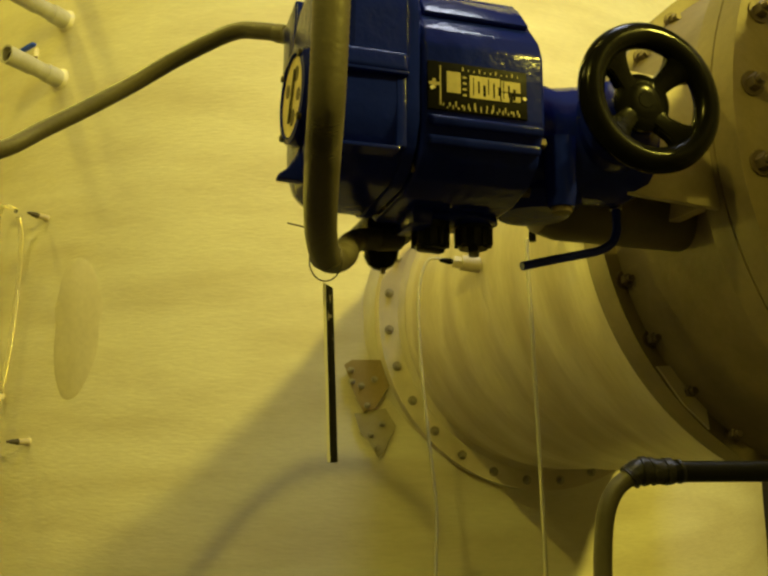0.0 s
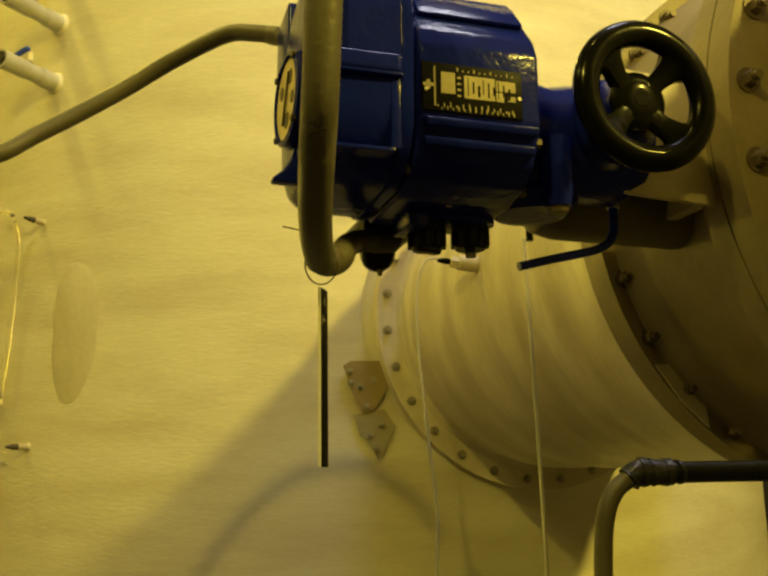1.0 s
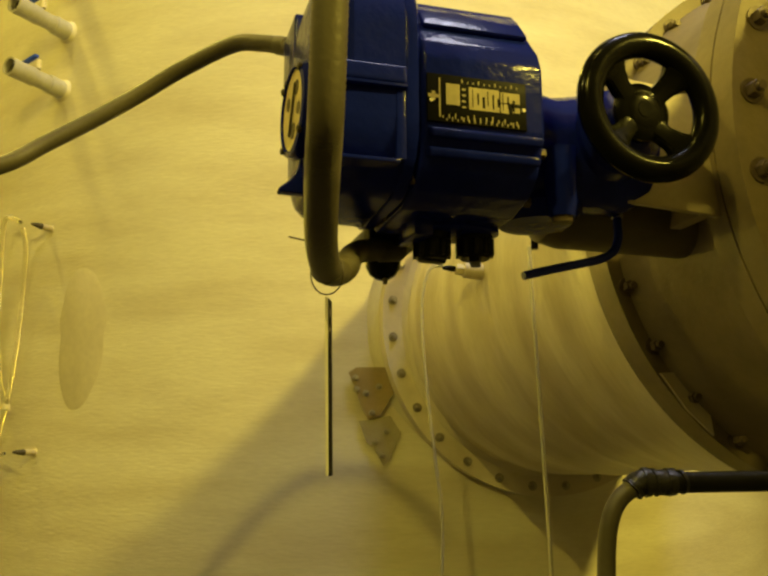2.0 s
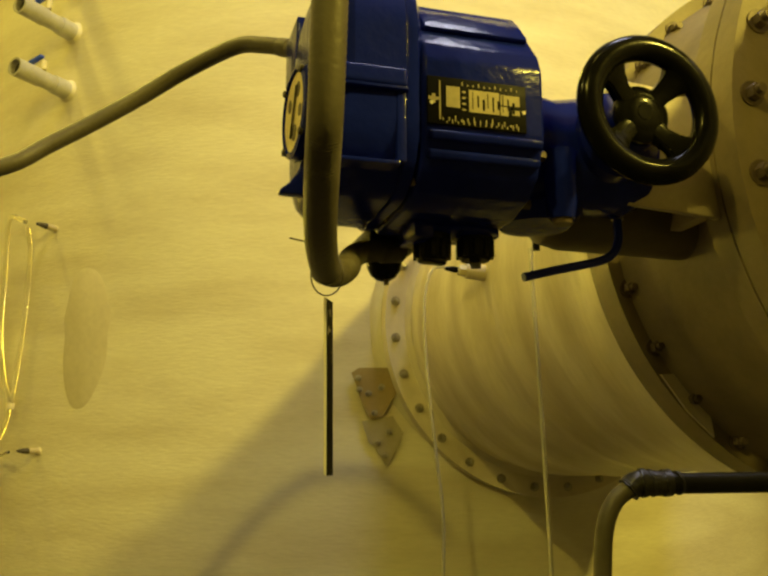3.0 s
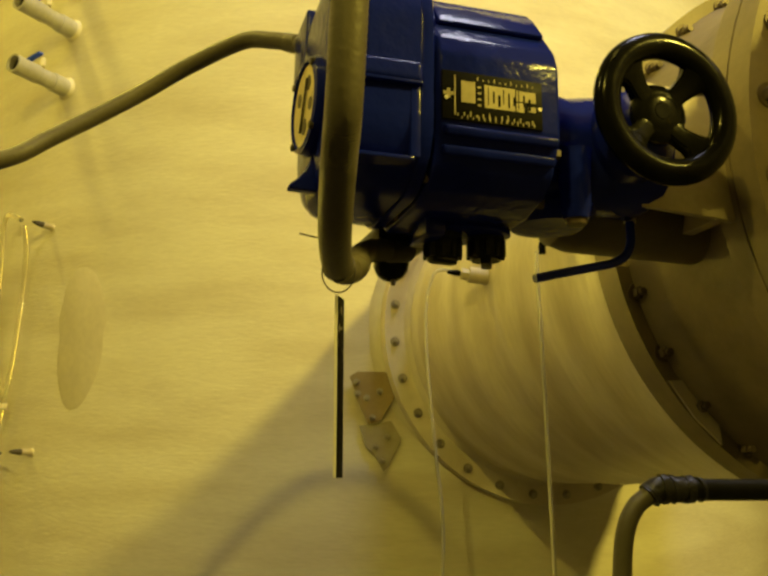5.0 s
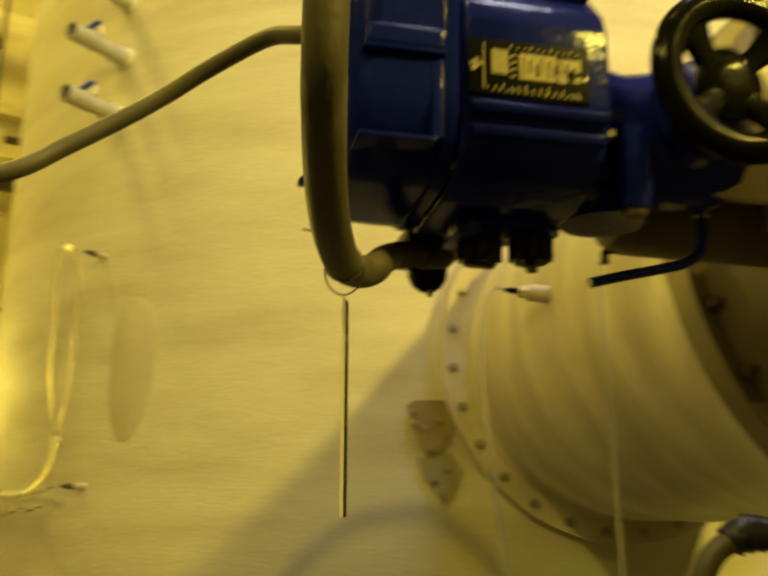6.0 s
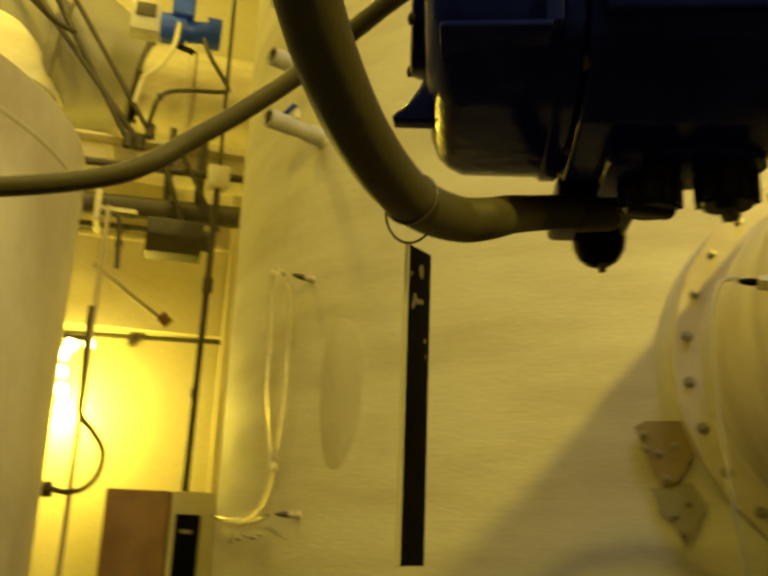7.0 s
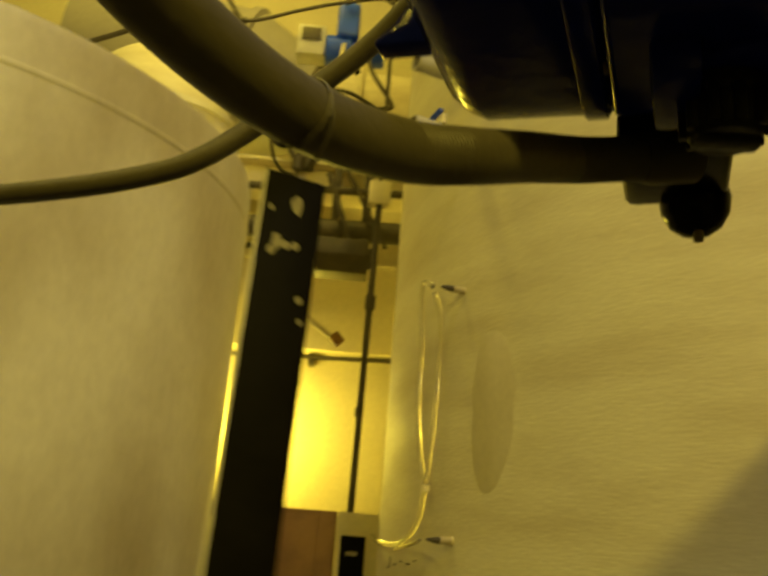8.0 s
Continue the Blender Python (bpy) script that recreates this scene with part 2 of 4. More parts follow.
def slab(name, x0, x1, y0, y1, z0, z1, mat, label):
    ob = part(name, box(x0, x1, y0, y1, z0, z1, 0), mat, None, "", False)
    ob.matrix_basis = ROOM
    return tagged(ob, label, name.split("_")[0], kind="structure")


slab("floor", -8.5, 8.5, -6.5, 8.2, -0.1, 0.0, FLOOR, "grey concrete floor of the plant hall")
# ceiling out of view, added dark so that little light bounces back
slab("ceiling", -8.5, 8.5, -6.5, 8.2, 8.0, 8.2, GLOOM, "unseen concrete ceiling of the plant hall, darkened against bounce")
slab("wall_north", -8.5, 8.5, 8.0, 8.2, 0.0, 8.0, WALL, "cream painted masonry wall lit yellow")
# three walls out of view, their dark tone stands in for an unlit hall
slab("wall_south", -8.5, 8.5, -6.7, -6.5, 0.0, 8.0, GLOOM, "unseen concrete wall of the plant hall, darkened against bounce")
slab("wall_west", -8.7, -8.5, -6.5, 8.0, 0.0, 8.0, GLOOM, "unseen concrete wall of the plant hall, darkened against bounce")
slab("wall_east", 8.5, 8.7, -6.5, 8.0, 0.0, 8.0, GLOOM, "unseen concrete wall of the plant hall, darkened against bounce")


# ---------------------------------------------------------------- the tanks
def loft(sections, cap=True):
    """A skin over outlines of equal length, each (x, [(y, z), ...])."""
    bm = bmesh.new()
    rows = [[bm.verts.new((x, y, z)) for y, z in line] for x, line in sections]
    n = len(rows[0])
    for a, b in zip(rows[:-1], rows[1:]):
        for i in range(n):
            bm.faces.new((a[i], b[i], b[(i + 1) % n], a[(i + 1) % n]))
    if cap:
        bm.faces.new(rows[0])
        bm.faces.new(rows[-1])
    return bm


def big_tank():
    t = empty("process_tank", Matrix.Translation(TANK_C), "large cream fibreglass process tank standing on the floor", "tank")
    prof = [(0, 0), (TANK_R, 0)]
    z = 0.02
    while z < 6.6:
        prof.append((TANK_R + random.uniform(-0.0022, 0.0022), z))
        z += random.uniform(0.05, 0.11)
    prof += [(TANK_R, 6.8), (TANK_R * 0.8, 7.2), (0, 7.5)]
    part("shell", lathe(prof, 200), TANK, t)
    # a reinforcing pad laid on the shell
    bm = bmesh.new()
    ringv = []
    for k in range(40):
        a = 2 * math.pi * k / 40
        wob = 1 + 0.05 * math.sin(3 * a + 1)
        ringv.append((-23.4 + 3.0 * math.cos(a) * wob, 2.15 + 0.31 * math.sin(a) * wob))
    outer = [bm.verts.new(on_tank(az, z, -0.0025) - TANK_C) for az, z in ringv]
    inner = [bm.verts.new(on_tank(-23.2 + (az + 23.2) * 0.8, 2.15 + (z - 2.15) * 0.9, 0.0026) - TANK_C) for az, z in ringv]
    mid = bm.verts.new(on_tank(-23.2, 2.15, 0.0035) - TANK_C)
    for k in range(40):
        j = (k + 1) % 40
        bm.faces.new((outer[k], outer[j], inner[j], inner[k]))
        bm.faces.new((inner[k], inner[j], mid))
    part("laminate_pad", bm, PAD, t, "darker oval laminate patch")
    # faded hand marking, kept as plain strokes
    for az, z, w, h in ((-43.0, 1.555, 0.03, 0.006), (-42.4, 1.58, 0.008, 0.045), (-40.5, 1.57, 0.05, 0.007), (-38.6, 1.585, 0.035, 0.006), (-36.6, 1.578, 0.045, 0.007), (-35.0, 1.592, 0.03, 0.006)):
        b = part("marking", box(-w / 2, w / 2, -h / 2, h / 2, 0.0, 0.0025, 0), INK, t, "faded pen stroke", False)
        b.matrix_basis = Matrix.Translation(-TANK_C) @ tank_pose(az, z, 0.0015)
    return t


big_tank()


def nozzle(az, z, length, valve):
    t = empty("nozzle", tank_pose(az, z), "open grey plastic pipe stub on the tank", "pipe stub", "pipe stubs on the tank")
    part("collar", lathe([(0.03, -0.02), (0.046, -0.02), (0.0445, 0.0), (0.0425, 0.012), (0.0425, 0.085), (0.040, 0.09), (0.03, 0.09)], 32), PVC, t)
    part("fillet", lathe([(0.0425, 0.016), (0.046, 0.008), (0.054, 0.0), (0.06, -0.01)], 32), TANK, t)
    part("pipe", lathe([(0.030, 0.02), (0.037, 0.0), (0.037, length * 0.55), (0.041, length * 0.56), (0.041, length), (0.033, length), (0.033, length * 0.5), (0, length * 0.5)], 32), PVC, t)
    # a dark disc just inside the mouth paints the bore's shade
    part("bore", lathe([(0.0325, length - 0.03), (0, length - 0.03)], 24), BORE_SHADE, t)
    if valve:
        part("valve_stem", put(lathe([(0, 0), (0.014, 0), (0.014, 0.04), (0, 0.04)], 16), pose(0.02, 0.035, length * 0.55, -90, 0, 0)), CAP, t, "cream plastic stem")
        part("valve_handle", put(box(-0.045, 0.045, -0.012, 0.012, -0.006, 0.006, 0.004), pose(-0.01, 0.078, length * 0.62, 90, 0, 12)), BLUE_FAR, t, "small blue handle")
    return t


nozzle(-28.0, 3.29, 0.29, True)
nozzle(-27.8, 3.575, 0.30, True)
nozzle(-27.9, 3.86, 0.30, False)


def gauge_pin(az, z):
    t = empty("hose_barb", tank_pose(az, z), "short dark hose barb screwed into the tank", "barb", "barbs of the level gauge")
    part("boss", lathe([(0, -0.005), (0.019, -0.005), (0.016, 0.004), (0, 0.006)], 24), DUCT, t)
    part("stem", lathe([(0, 0.0), (0.013, 0.002), (0.013, 0.048), (0.011, 0.052), (0, 0.052)], 16), BEIGE, t)
    part("barb", lathe([(0.008, 0.052), (0.014, 0.054), (0.010, 0.072), (0.012, 0.074), (0.007, 0.092), (0.008, 0.094), (0.004, 0.106), (0, 0.106)], 16), DARK, t)
    return t


gauge_pin(-28.2, 2.64)
gauge_pin(-28.3, 1.675)


def gauge():
    t = empty("level_gauge", Matrix.Identity(4), "clear plastic level hose hung on the tank", "gauge")
    part("outer_hose", tube([on_tank(-30.0, 2.66, 0.10), on_tank(-32.2, 2.70, 0.09), on_tank(-34.0, 2.66, 0.06), on_tank(-34.9, 2.45, 0.03), on_tank(-34.8, 2.2, 0.03), on_tank(-33.6, 2.0, 0.03), on_tank(-32.0, 1.88, 0.035)], 0.011, 10), CLEAR, t)
    part("inner_hose", tube([on_tank(-29.6, 2.63, 0.10), on_tank(-30.4, 2.55, 0.05), on_tank(-30.9, 2.4, 0.03), on_tank(-31.3, 2.1, 0.03), on_tank(-31.9, 1.88, 0.035)], 0.010, 10), CLEAR, t)
    part("lower_hose", tube([on_tank(-32.0, 1.86, 0.035), on_tank(-33.2, 1.75, 0.03), on_tank(-36.0, 1.67, 0.03), on_tank(-40.0, 1.65, 0.03), on_tank(-46.0, 1.66, 0.03), on_tank(-56.0, 1.69, 0.03)], 0.010, 10), CLEAR, t)
    part("drain_hose", tube([on_tank(-29.6, 1.67, 0.10), on_tank(-32, 1.66, 0.06), on_tank(-36.0, 1.645, 0.03), on_tank(-39.0, 1.63, 0.03)], 0.007, 8), CLEAR, t)
    c = part("hose_clip", lathe([(0.012, -0.012), (0.019, -0.012), (0.019, 0.012), (0.012, 0.012)], 20), CAP, t, "cream plastic clip")
    c.matrix_basis = Matrix.Translation(on_tank(-32.0, 1.868, 0.035))
    return t


gauge()


def left_tank():
    c = Vector((-4.67, 2.92, 0))
    t = empty("flat_topped_tank", Matrix.Translation(c), "pale stained fibreglass tank with a flat top", "tank")
    R = 1.94
    part("shell", lathe([(0, 0), (R, 0), (R, 1.2), (R + 0.001, 2.2), (R, 3.54)], 160), TANK_OLD, t)
    part("lid", lathe([(R - 0.01, 3.50), (R, 3.54), (R - 0.012, 3.585), (R - 0.05, 3.605), (R - 0.6, 3.66), (0, 3.75)], 160), TANK_OLD, t)
    part("seam_band", lathe([(R - 0.002, 3.318), (R + 0.007, 3.330), (R + 0.007, 3.345), (R - 0.002, 3.357)], 160), TANK_OLD, t)
    for az in (0.9, 1.35):
        bm = box(-0.012, 0.012, -0.004, 0.004, 0.1, 3.31, 0.002)
        part("upright_seam", put(bm, pose(R * math.cos(az), R * math.sin(az), 0, 0, 0, math.degrees(az) + 90)), TANK_OLD, t)
    return t


left_tank()


# ---------------------------------------------------------------- the duct and its valve
def ring(r0, r1, z0, z1, segs=96):
    return lathe([(r0, z0), (r1, z0), (r1, z1), (r0, z1), (r0, z0)], segs)


def bolt_circle(t, count, first, r, z, size=0.013, flip=False, mat=None):
    me = None
    for i in range(count):
        a = radians(360 / count * i + first)
        if me is None:
            b = part("bolt", hex_bolt(size, size * 1.2), mat or BOLT, t)
            me = b.data
        else:
            b = new("bolt", me)
            b.parent = t
        b.matrix_basis = pose(r * math.cos(a), r * math.sin(a), z) @ pose(0, 0, 0, 180 if flip else 0, 0, random.uniform(0, 60))


def duct():
    t = empty("duct", DUCT_M, "wide stained fibreglass duct bolted to the tank", "duct")
    part("tank_flange", ring(0.5, 0.675, -0.03, 0.025, 128), DUCT, t, "broad bolted flange")
    part("saddle", lathe([(0.74, -0.16), (0.72, -0.09), (0.69, -0.05), (0.66, -0.03)], 128), TANK, t)
    shell = lathe([(0.55, -0.25), (0.60, 0.024), (0.578, 0.045), (0.572, 0.09), (0.576, 0.13), (0.589, 0.16), (0.591, 0.24), (0.590, 0.32), (0.583, 0.345), (0.580, 0.42), (0.582, 0.49),
                   (0.591, 0.52), (0.590, 0.60), (0.586, 0.64), (0.573, 0.67), (0.569, 0.74), (0.569, 0.80), (0.578, 0.825), (0.578, 0.87), (0.570, 0.90), (0.569, 1.0), (0.572, 1.08), (0.585, 1.115),
                   (0.589, 1.18), (0.587, 1.25), (0.592, 1.275), (0.594, 1.32), (0.603, 1.345), (0.604, 1.42), (0.606, 1.46), (0.606, 1.503), (0.58, 1.503)], 192)
    for v in shell.verts:                     # hand-laid laminate is never quite round
        if 0.05 < v.co.z < 1.44:
            k = 1 + 0.009 * noise.noise(Vector((v.co.x * 2.0, v.co.y * 2.0, v.co.z * 6.5))) + 0.0025 * noise.noise(v.co * 11.0)
            v.co.x, v.co.y = v.co.x * k, v.co.y * k
    part("shell", shell, DUCT, t)
    bolt_circle(t, 28, 6.3, 0.638, 0.025, 0.012)
    return t


duct()


def sample_port(along, angle, length, tip):
    """A small fitting standing out of the duct's side."""
    a = radians(angle)
    base = DUCT_M @ Vector((0.57 * math.cos(a), 0.57 * math.sin(a), along))
    out = (DUCT_M.to_3x3() @ Vector((math.cos(a), math.sin(a), 0))).normalized()
    m = Matrix.Translation(base) @ out.to_track_quat("Z", "Y").to_matrix().to_4x4()
    t = empty("sample_port", m, "small hose fitting on the duct's side", "fitting", "fittings on the duct")
    if tip == "white":
        part("boss", lathe([(0, -0.02), (0.026, -0.02), (0.024, 0.06), (0, 0.06)], 24), DUCT, t)
        part("nut", lathe([(0, 0.06), (0.018, 0.06), (0.018, 0.082), (0.013, 0.086), (0, 0.086)], 6), CAP, t)
        part("barb", lathe([(0.009, 0.084), (0.010, 0.10), (0.006, 0.125), (0, 0.13)], 12), BLACK, t)
    else:
        part("stem", lathe([(0, -0.02), (0.010, -0.02), (0.010, 0.06), (0, 0.06)], 12), DARK, t)
        part("elbow", put(tube([(0, 0, 0.05), (0, 0, 0.085), (0, -0.004, 0.094), (0, -0.012, 0.097), (0, -0.032, 0.097)], 0.009, 10), Matrix.Identity(4)), BLACK, t)
    return t


sample_port(0.755, 177.0, 0.12, "white")
sample_port(1.325, 181.0, 0.09, "elbow")


def hung_tube(points, label):
    return tagged(part("clear_tube", tube(points, 0.0048, 8, 12), MILKY), label, "tube")


hung_tube([(0.172, 2.642, 2.203), (0.135, 2.62, 2.19), (0.112, 2.61, 2.13), (0.105, 2.605, 2.03), (0.115, 2.61, 1.85), (0.135, 2.62, 1.65), (0.155, 2.63, 1.45), (0.15, 2.63, 1.2), (0.16, 2.64, 0.6), (0.17, 2.64, 0.02)],
          "thin clear hose hanging from the duct fitting")
hung_tube([(0.352, 2.118, 2.125), (0.352, 2.114, 2.06), (0.357, 2.11, 1.9), (0.366, 2.11, 1.6), (0.372, 2.11, 1.3), (0.37, 2.12, 0.7), (0.37, 2.12, 0.02)], "thin clear hose hanging beside the duct")


def wall_plate(corners, out, mat, label, holes):
    """A flat bolted plate on the tank: corners as (degrees, height)."""
    az0, z0 = corners[0]
    m = tank_pose(az0, z0, 0)
    inv = m.inverted()
    t = empty("bracket_plate", m, label, "plate", "plates beside the duct")
    pts = [inv @ on_tank(az, z, out) for az, z in corners]
    bm = bmesh.new()
    lo = [bm.verts.new((p.x, p.y, p.z - 0.004)) for p in pts]
    hi = [bm.verts.new((p.x, p.y, p.z + 0.004)) for p in pts]
    bm.faces.new(lo)
    bm.faces.new(hi)
    for i in range(len(pts)):
        j = (i + 1) % len(pts)
        bm.faces.new((lo[i], lo[j], hi[j], hi[i]))
    part("plate", bm, mat, t, "", False)
    for az, z in holes[:2]:
        part("spacer", put(lathe([(0, -0.02), (0.012, -0.02), (0.012, out), (0, out)], 12), Matrix.Translation(inv @ on_tank(az, z, 0))), BOLT, t)
    for az, z in holes:
        b = part("bolt", hex_bolt(0.009, 0.011), BOLT, t)
        b.matrix_basis = inv @ tank_pose(az, z, out + 0.004)
    return t


wall_plate([(2.7, 1.965), (3.4, 1.985), (6.2, 1.985), (6.8, 1.90), (5.4, 1.80), (4.4, 1.785), (3.7, 1.84), (3.3, 1.90)], 0.02, AMBER,
           "amber bolted plate on the tank beside the duct", [(3.3, 1.945), (3.4, 1.90), (5.3, 1.91), (4.7, 1.81), (4.2, 1.885)])
wall_plate([(3.6, 1.78), (4.5, 1.785), (6.3, 1.80), (7.2, 1.735), (6.2, 1.635), (5.7, 1.61), (4.8, 1.68), (4.2, 1.70)], 0.012, GREYPL,
           "grey bolted plate on the tank below the duct", [(5.0, 1.70), (6.0, 1.74), (5.6, 1.65)])


def valve():
    t = empty("butterfly_valve", DUCT_M, "large flanged butterfly valve in dull beige coating", "valve")
    part("rear_flange", ring(0.48, 0.642, 1.512, 1.585, 128), VALVE, t)
    part("body", lathe([(0.50, 1.585), (0.612, 1.587), (0.596, 1.63), (0.588, 1.70), (0.584, 1.78), (0.586, 1.88), (0.605, 1.948), (0.5, 1.948)], 128), VALVE, t)
    part("front_flange", ring(0.48, 0.66, 1.95, 2.0, 128), VALVE, t)
    part("shaft_neck", put(lathe([(0, 0.262), (0.04, 0.264), (0.062, 0.28), (0.072, 0.32), (0.075, 0.62), (0, 0.62)], 40, "x"), DUCT_M.inverted() @ DRIVE @ pose(0, 0.17, -0.022)), NECK, t, "rounded shaft housing")
    bm = bmesh.new()
    low, high = [[bm.verts.new((r * math.cos(radians(a)), r * math.sin(radians(a)), z)) for r, a in ((0.636, -144.5), (0.56, -139.5), (0.595, -133.0), (0.639, -128.5), (0.640, -136.0))] for z in (1.578, 1.5915)]
    bm.faces.new(high)
    for i in range(5):
        bm.faces.new((low[i], low[(i + 1) % 5], high[(i + 1) % 5], high[i]))
    part("lug", bm, DUCT, t, "cream lug plate under one bolt", False)
    bolt_circle(t, 28, 4.9, 0.61, 1.585, 0.014, False, BOLT_DARK)
    bolt_circle(t, 28, 8, 0.622, 1.95, 0.015, True, BOLT_DARK)
    return t


valve()


def drive_bracket():
    t = empty("drive_bracket", DRIVE, "beige painted bracket between drive and valve", "bracket")
    part("face_plate", put(prism([(-0.330, -0.0715), (-0.330, 0.150), (-0.533, 0.135), (-0.5085, -0.083)], -0.056, -0.044, 0.003), pose(0, 0, 0, 0, 0, 90)), BEIGE, t, "upright plate behind the handwheel")
    part("side_plate", box(0.518, 0.545, -0.043, 0.15, -0.060, 0.16, 0.004), BEIGE, t)
    part("clip_pin", rod_between((0.49, -0.062, 0.132), (0.535, -0.072, 0.137), 0.004, 10, 0.0015), DARK, t, "dark pointed pin")
    part("inner_block", box(0.385, 0.516, -0.03, 0.12, -0.02, 0.13, 0.01), BEIGE, t)
    return t


drive_bracket()


def front_duct():
    t = empty("duct", DUCT_M, "cream fibreglass duct running on beside the walkway", "duct")
    part("flange", ring(0.48, 0.66, 2.004, 2.06, 128), VALVE, t)
    part("shell", lathe([(0.57, 2.06), (0.575, 2.1), (0.575, 5.2)], 96), DUCT, t)
    bolt_circle(t, 28, 8, 0.622, 2.06, 0.015, False, BOLT_DARK)
    return t


front_duct()


# ---------------------------------------------------------------- the electric drive
def ring_outline(inset=0.0, y0=-0.165, y1=0.160, z0=-0.107, z1=0.25):
    r = 0.095 - inset * 0.5
    return round_outline(y0 + inset, y1 - inset, z0 + inset, z1 - inset, (r, r, r + 0.03, r + 0.03), 8)


def knob(parent, x, y, z, tab, turn):
    k = part("knob", put(lathe([(0, 0), (0.031, 0), (0.031, -0.012), (0.027, -0.016), (0.027, -0.040), (0.024, -0.046), (0, -0.046)], 20), pose(x, y, z)), RUBBER, parent, "black selector knob")
    part("grip", put(box(-0.024, 0.024, -0.009, 0.009, -0.055 if tab else -0.050, -0.04, 0.004), pose(x, y, z, 0, 0, turn)), RUBBER, k)
    for i in range(10):
        a = 2 * math.pi * i / 10
        part("rib", put(box(-0.004, 0.004, -0.003, 0.003, -0.042, -0.014, 0.001), pose(x + 0.028 * math.cos(a), y + 0.028 * math.sin(a), z)), RUBBER, k)
    return k


def drive():
    t = empty("valve_actuator", DRIVE, "blue enamelled electric valve drive with black knobs", "actuator")
    cover = part("end_cover", loft([(-0.208, ring_outline(0.050)), (-0.206, ring_outline(0.032)), (-0.199, ring_outline(0.016)), (-0.187, ring_outline(0.006)), (-0.172, ring_outline(0.0)), (-0.088, ring_outline(-0.002))]), BLUE, t)
    part("upper_ledge", loft([(-0.191, ring_outline(0.018)), (-0.182, ring_outline(0.004)), (-0.166, ring_outline(-0.006)), (-0.090, ring_outline(-0.007))]), BLUE, cover)
    cut_low(cover.children[0].data, 0.027)
    part("lower_ledge", put(box(-0.192, -0.098, -0.169, 0.02, -0.083, -0.077, 0.0028), Matrix.Identity(4)), BLUE, cover)
    part("corner_rib", box(-0.104, -0.089, -0.1685, -0.150, -0.078, 0.028, 0.003), BLUE, cover)
    part("lip", box(-0.186, -0.0885, -0.1775, -0.150, 0.030, 0.060, 0.0085, 5), BLUE, cover)
    part("lip_edge", box(-0.189, -0.0885, -0.1765, -0.150, 0.0265, 0.0315, 0.002), BLUE, cover)
    part("cover_flange", loft([(-0.090, ring_outline(-0.004)), (-0.087, ring_outline(-0.006)), (-0.072, ring_outline(-0.006)), (-0.066, ring_outline(0.002))]), BLUE, t)
    for y, z in ((-0.12, -0.090), (0.02, -0.106)):
        part("flange_bolt", put(lathe([(0, -0.006), (0.0075, -0.006), (0.0075, 0.004), (0, 0.006)], 10, "x"), pose(-0.063, y - 0.002, z)), BOLT_DARK, t)
    motor = part("motor_housing", prism([(-0.176, -0.024), (-0.150, -0.080), (-0.12, -0.104), (-0.06, -0.118), (0.08, -0.118), (0.14, -0.08), (0.17, 0.0), (0.17, 0.12), (0.10, 0.215),
                                 (-0.085, 0.215), (-0.166, 0.110), (-0.176, 0.082)], -0.066, 0.122, 0.007), BLUE, t)
    for z in (-0.034, -0.059):
        part("rib", put(box(-0.058, 0.118, -0.009, 0.012, -0.0075, 0.0075, 0.006, 4), pose(0, -0.176 - (z + 0.024) * 0.464, z, 25, 0, 0)), BLUE, motor)
    part("upper_panel", put(box(-0.056, 0.112, -0.030, 0.030, -0.004, 0.005, 0.004), pose(0, -0.1285, 0.165, 52, 0, 0)), BLUE, motor)
    plate = part("nameplate", box(-0.062, 0.091, -0.1795, -0.1755, -0.021, 0.052, 0.001), PLATE, t, "black plate with gold fields")
    bars = [(-0.034, -0.013, 0.006, 0.038), (0.001, 0.048, 0.002, 0.036), (0.050, 0.080, 0.018, 0.034), (0.050, 0.062, 0.002, 0.016), (0.068, 0.080, 0.004, 0.012)]
    for x0, x1, z0, z1 in bars:
        part("field", box(x0, x1, -0.1805, -0.1790, z0, z1, 0), BRASS, plate, "gold printed field", False)
    for i in range(13):
        h = 0.004 + 0.006 * ((i * 37) % 11) / 11
        part("print_bar", box(-0.040 + i * 0.0095, -0.0384 + i * 0.0095, -0.1803, -0.1790, -0.015, -0.015 + h, 0), BRASS, plate, "", False)
    for i in range(11):
        part("print_bar", box(-0.010 + i * 0.0085, -0.0082 + i * 0.0085, -0.1803, -0.1790, 0.041, 0.0435 + 0.003 * (i % 3 == 0), 0), BRASS, plate, "", False)
    for i in range(4):
        part("print_bar", box(-0.0095, -0.004, -0.1803, -0.1790, 0.003 + i * 0.009, 0.0058 + i * 0.009, 0), BRASS, plate, "", False)
    for i in range(9):
        part("print_gap", box(0.006 + i * 0.0078, 0.0072 + i * 0.0078 + 0.0012 * (i % 3), -0.1809, -0.1800, 0.006 + 0.004 * (i % 2), 0.033 - 0.005 * (i % 3), 0), PLATE, plate, "", False)
    for i in range(14):
        h = 0.003 + 0.005 * ((i * 53) % 7) / 7
        part("print_bar", box(-0.034 + i * 0.0085, -0.0325 + i * 0.0085, -0.1803, -0.1790, -0.0185, -0.0185 + h, 0), BRASS, plate, "", False)
    part("print_bar", box(-0.0445, -0.0425, -0.1803, -0.1790, -0.014, 0.045, 0), BRASS, plate, "", False)
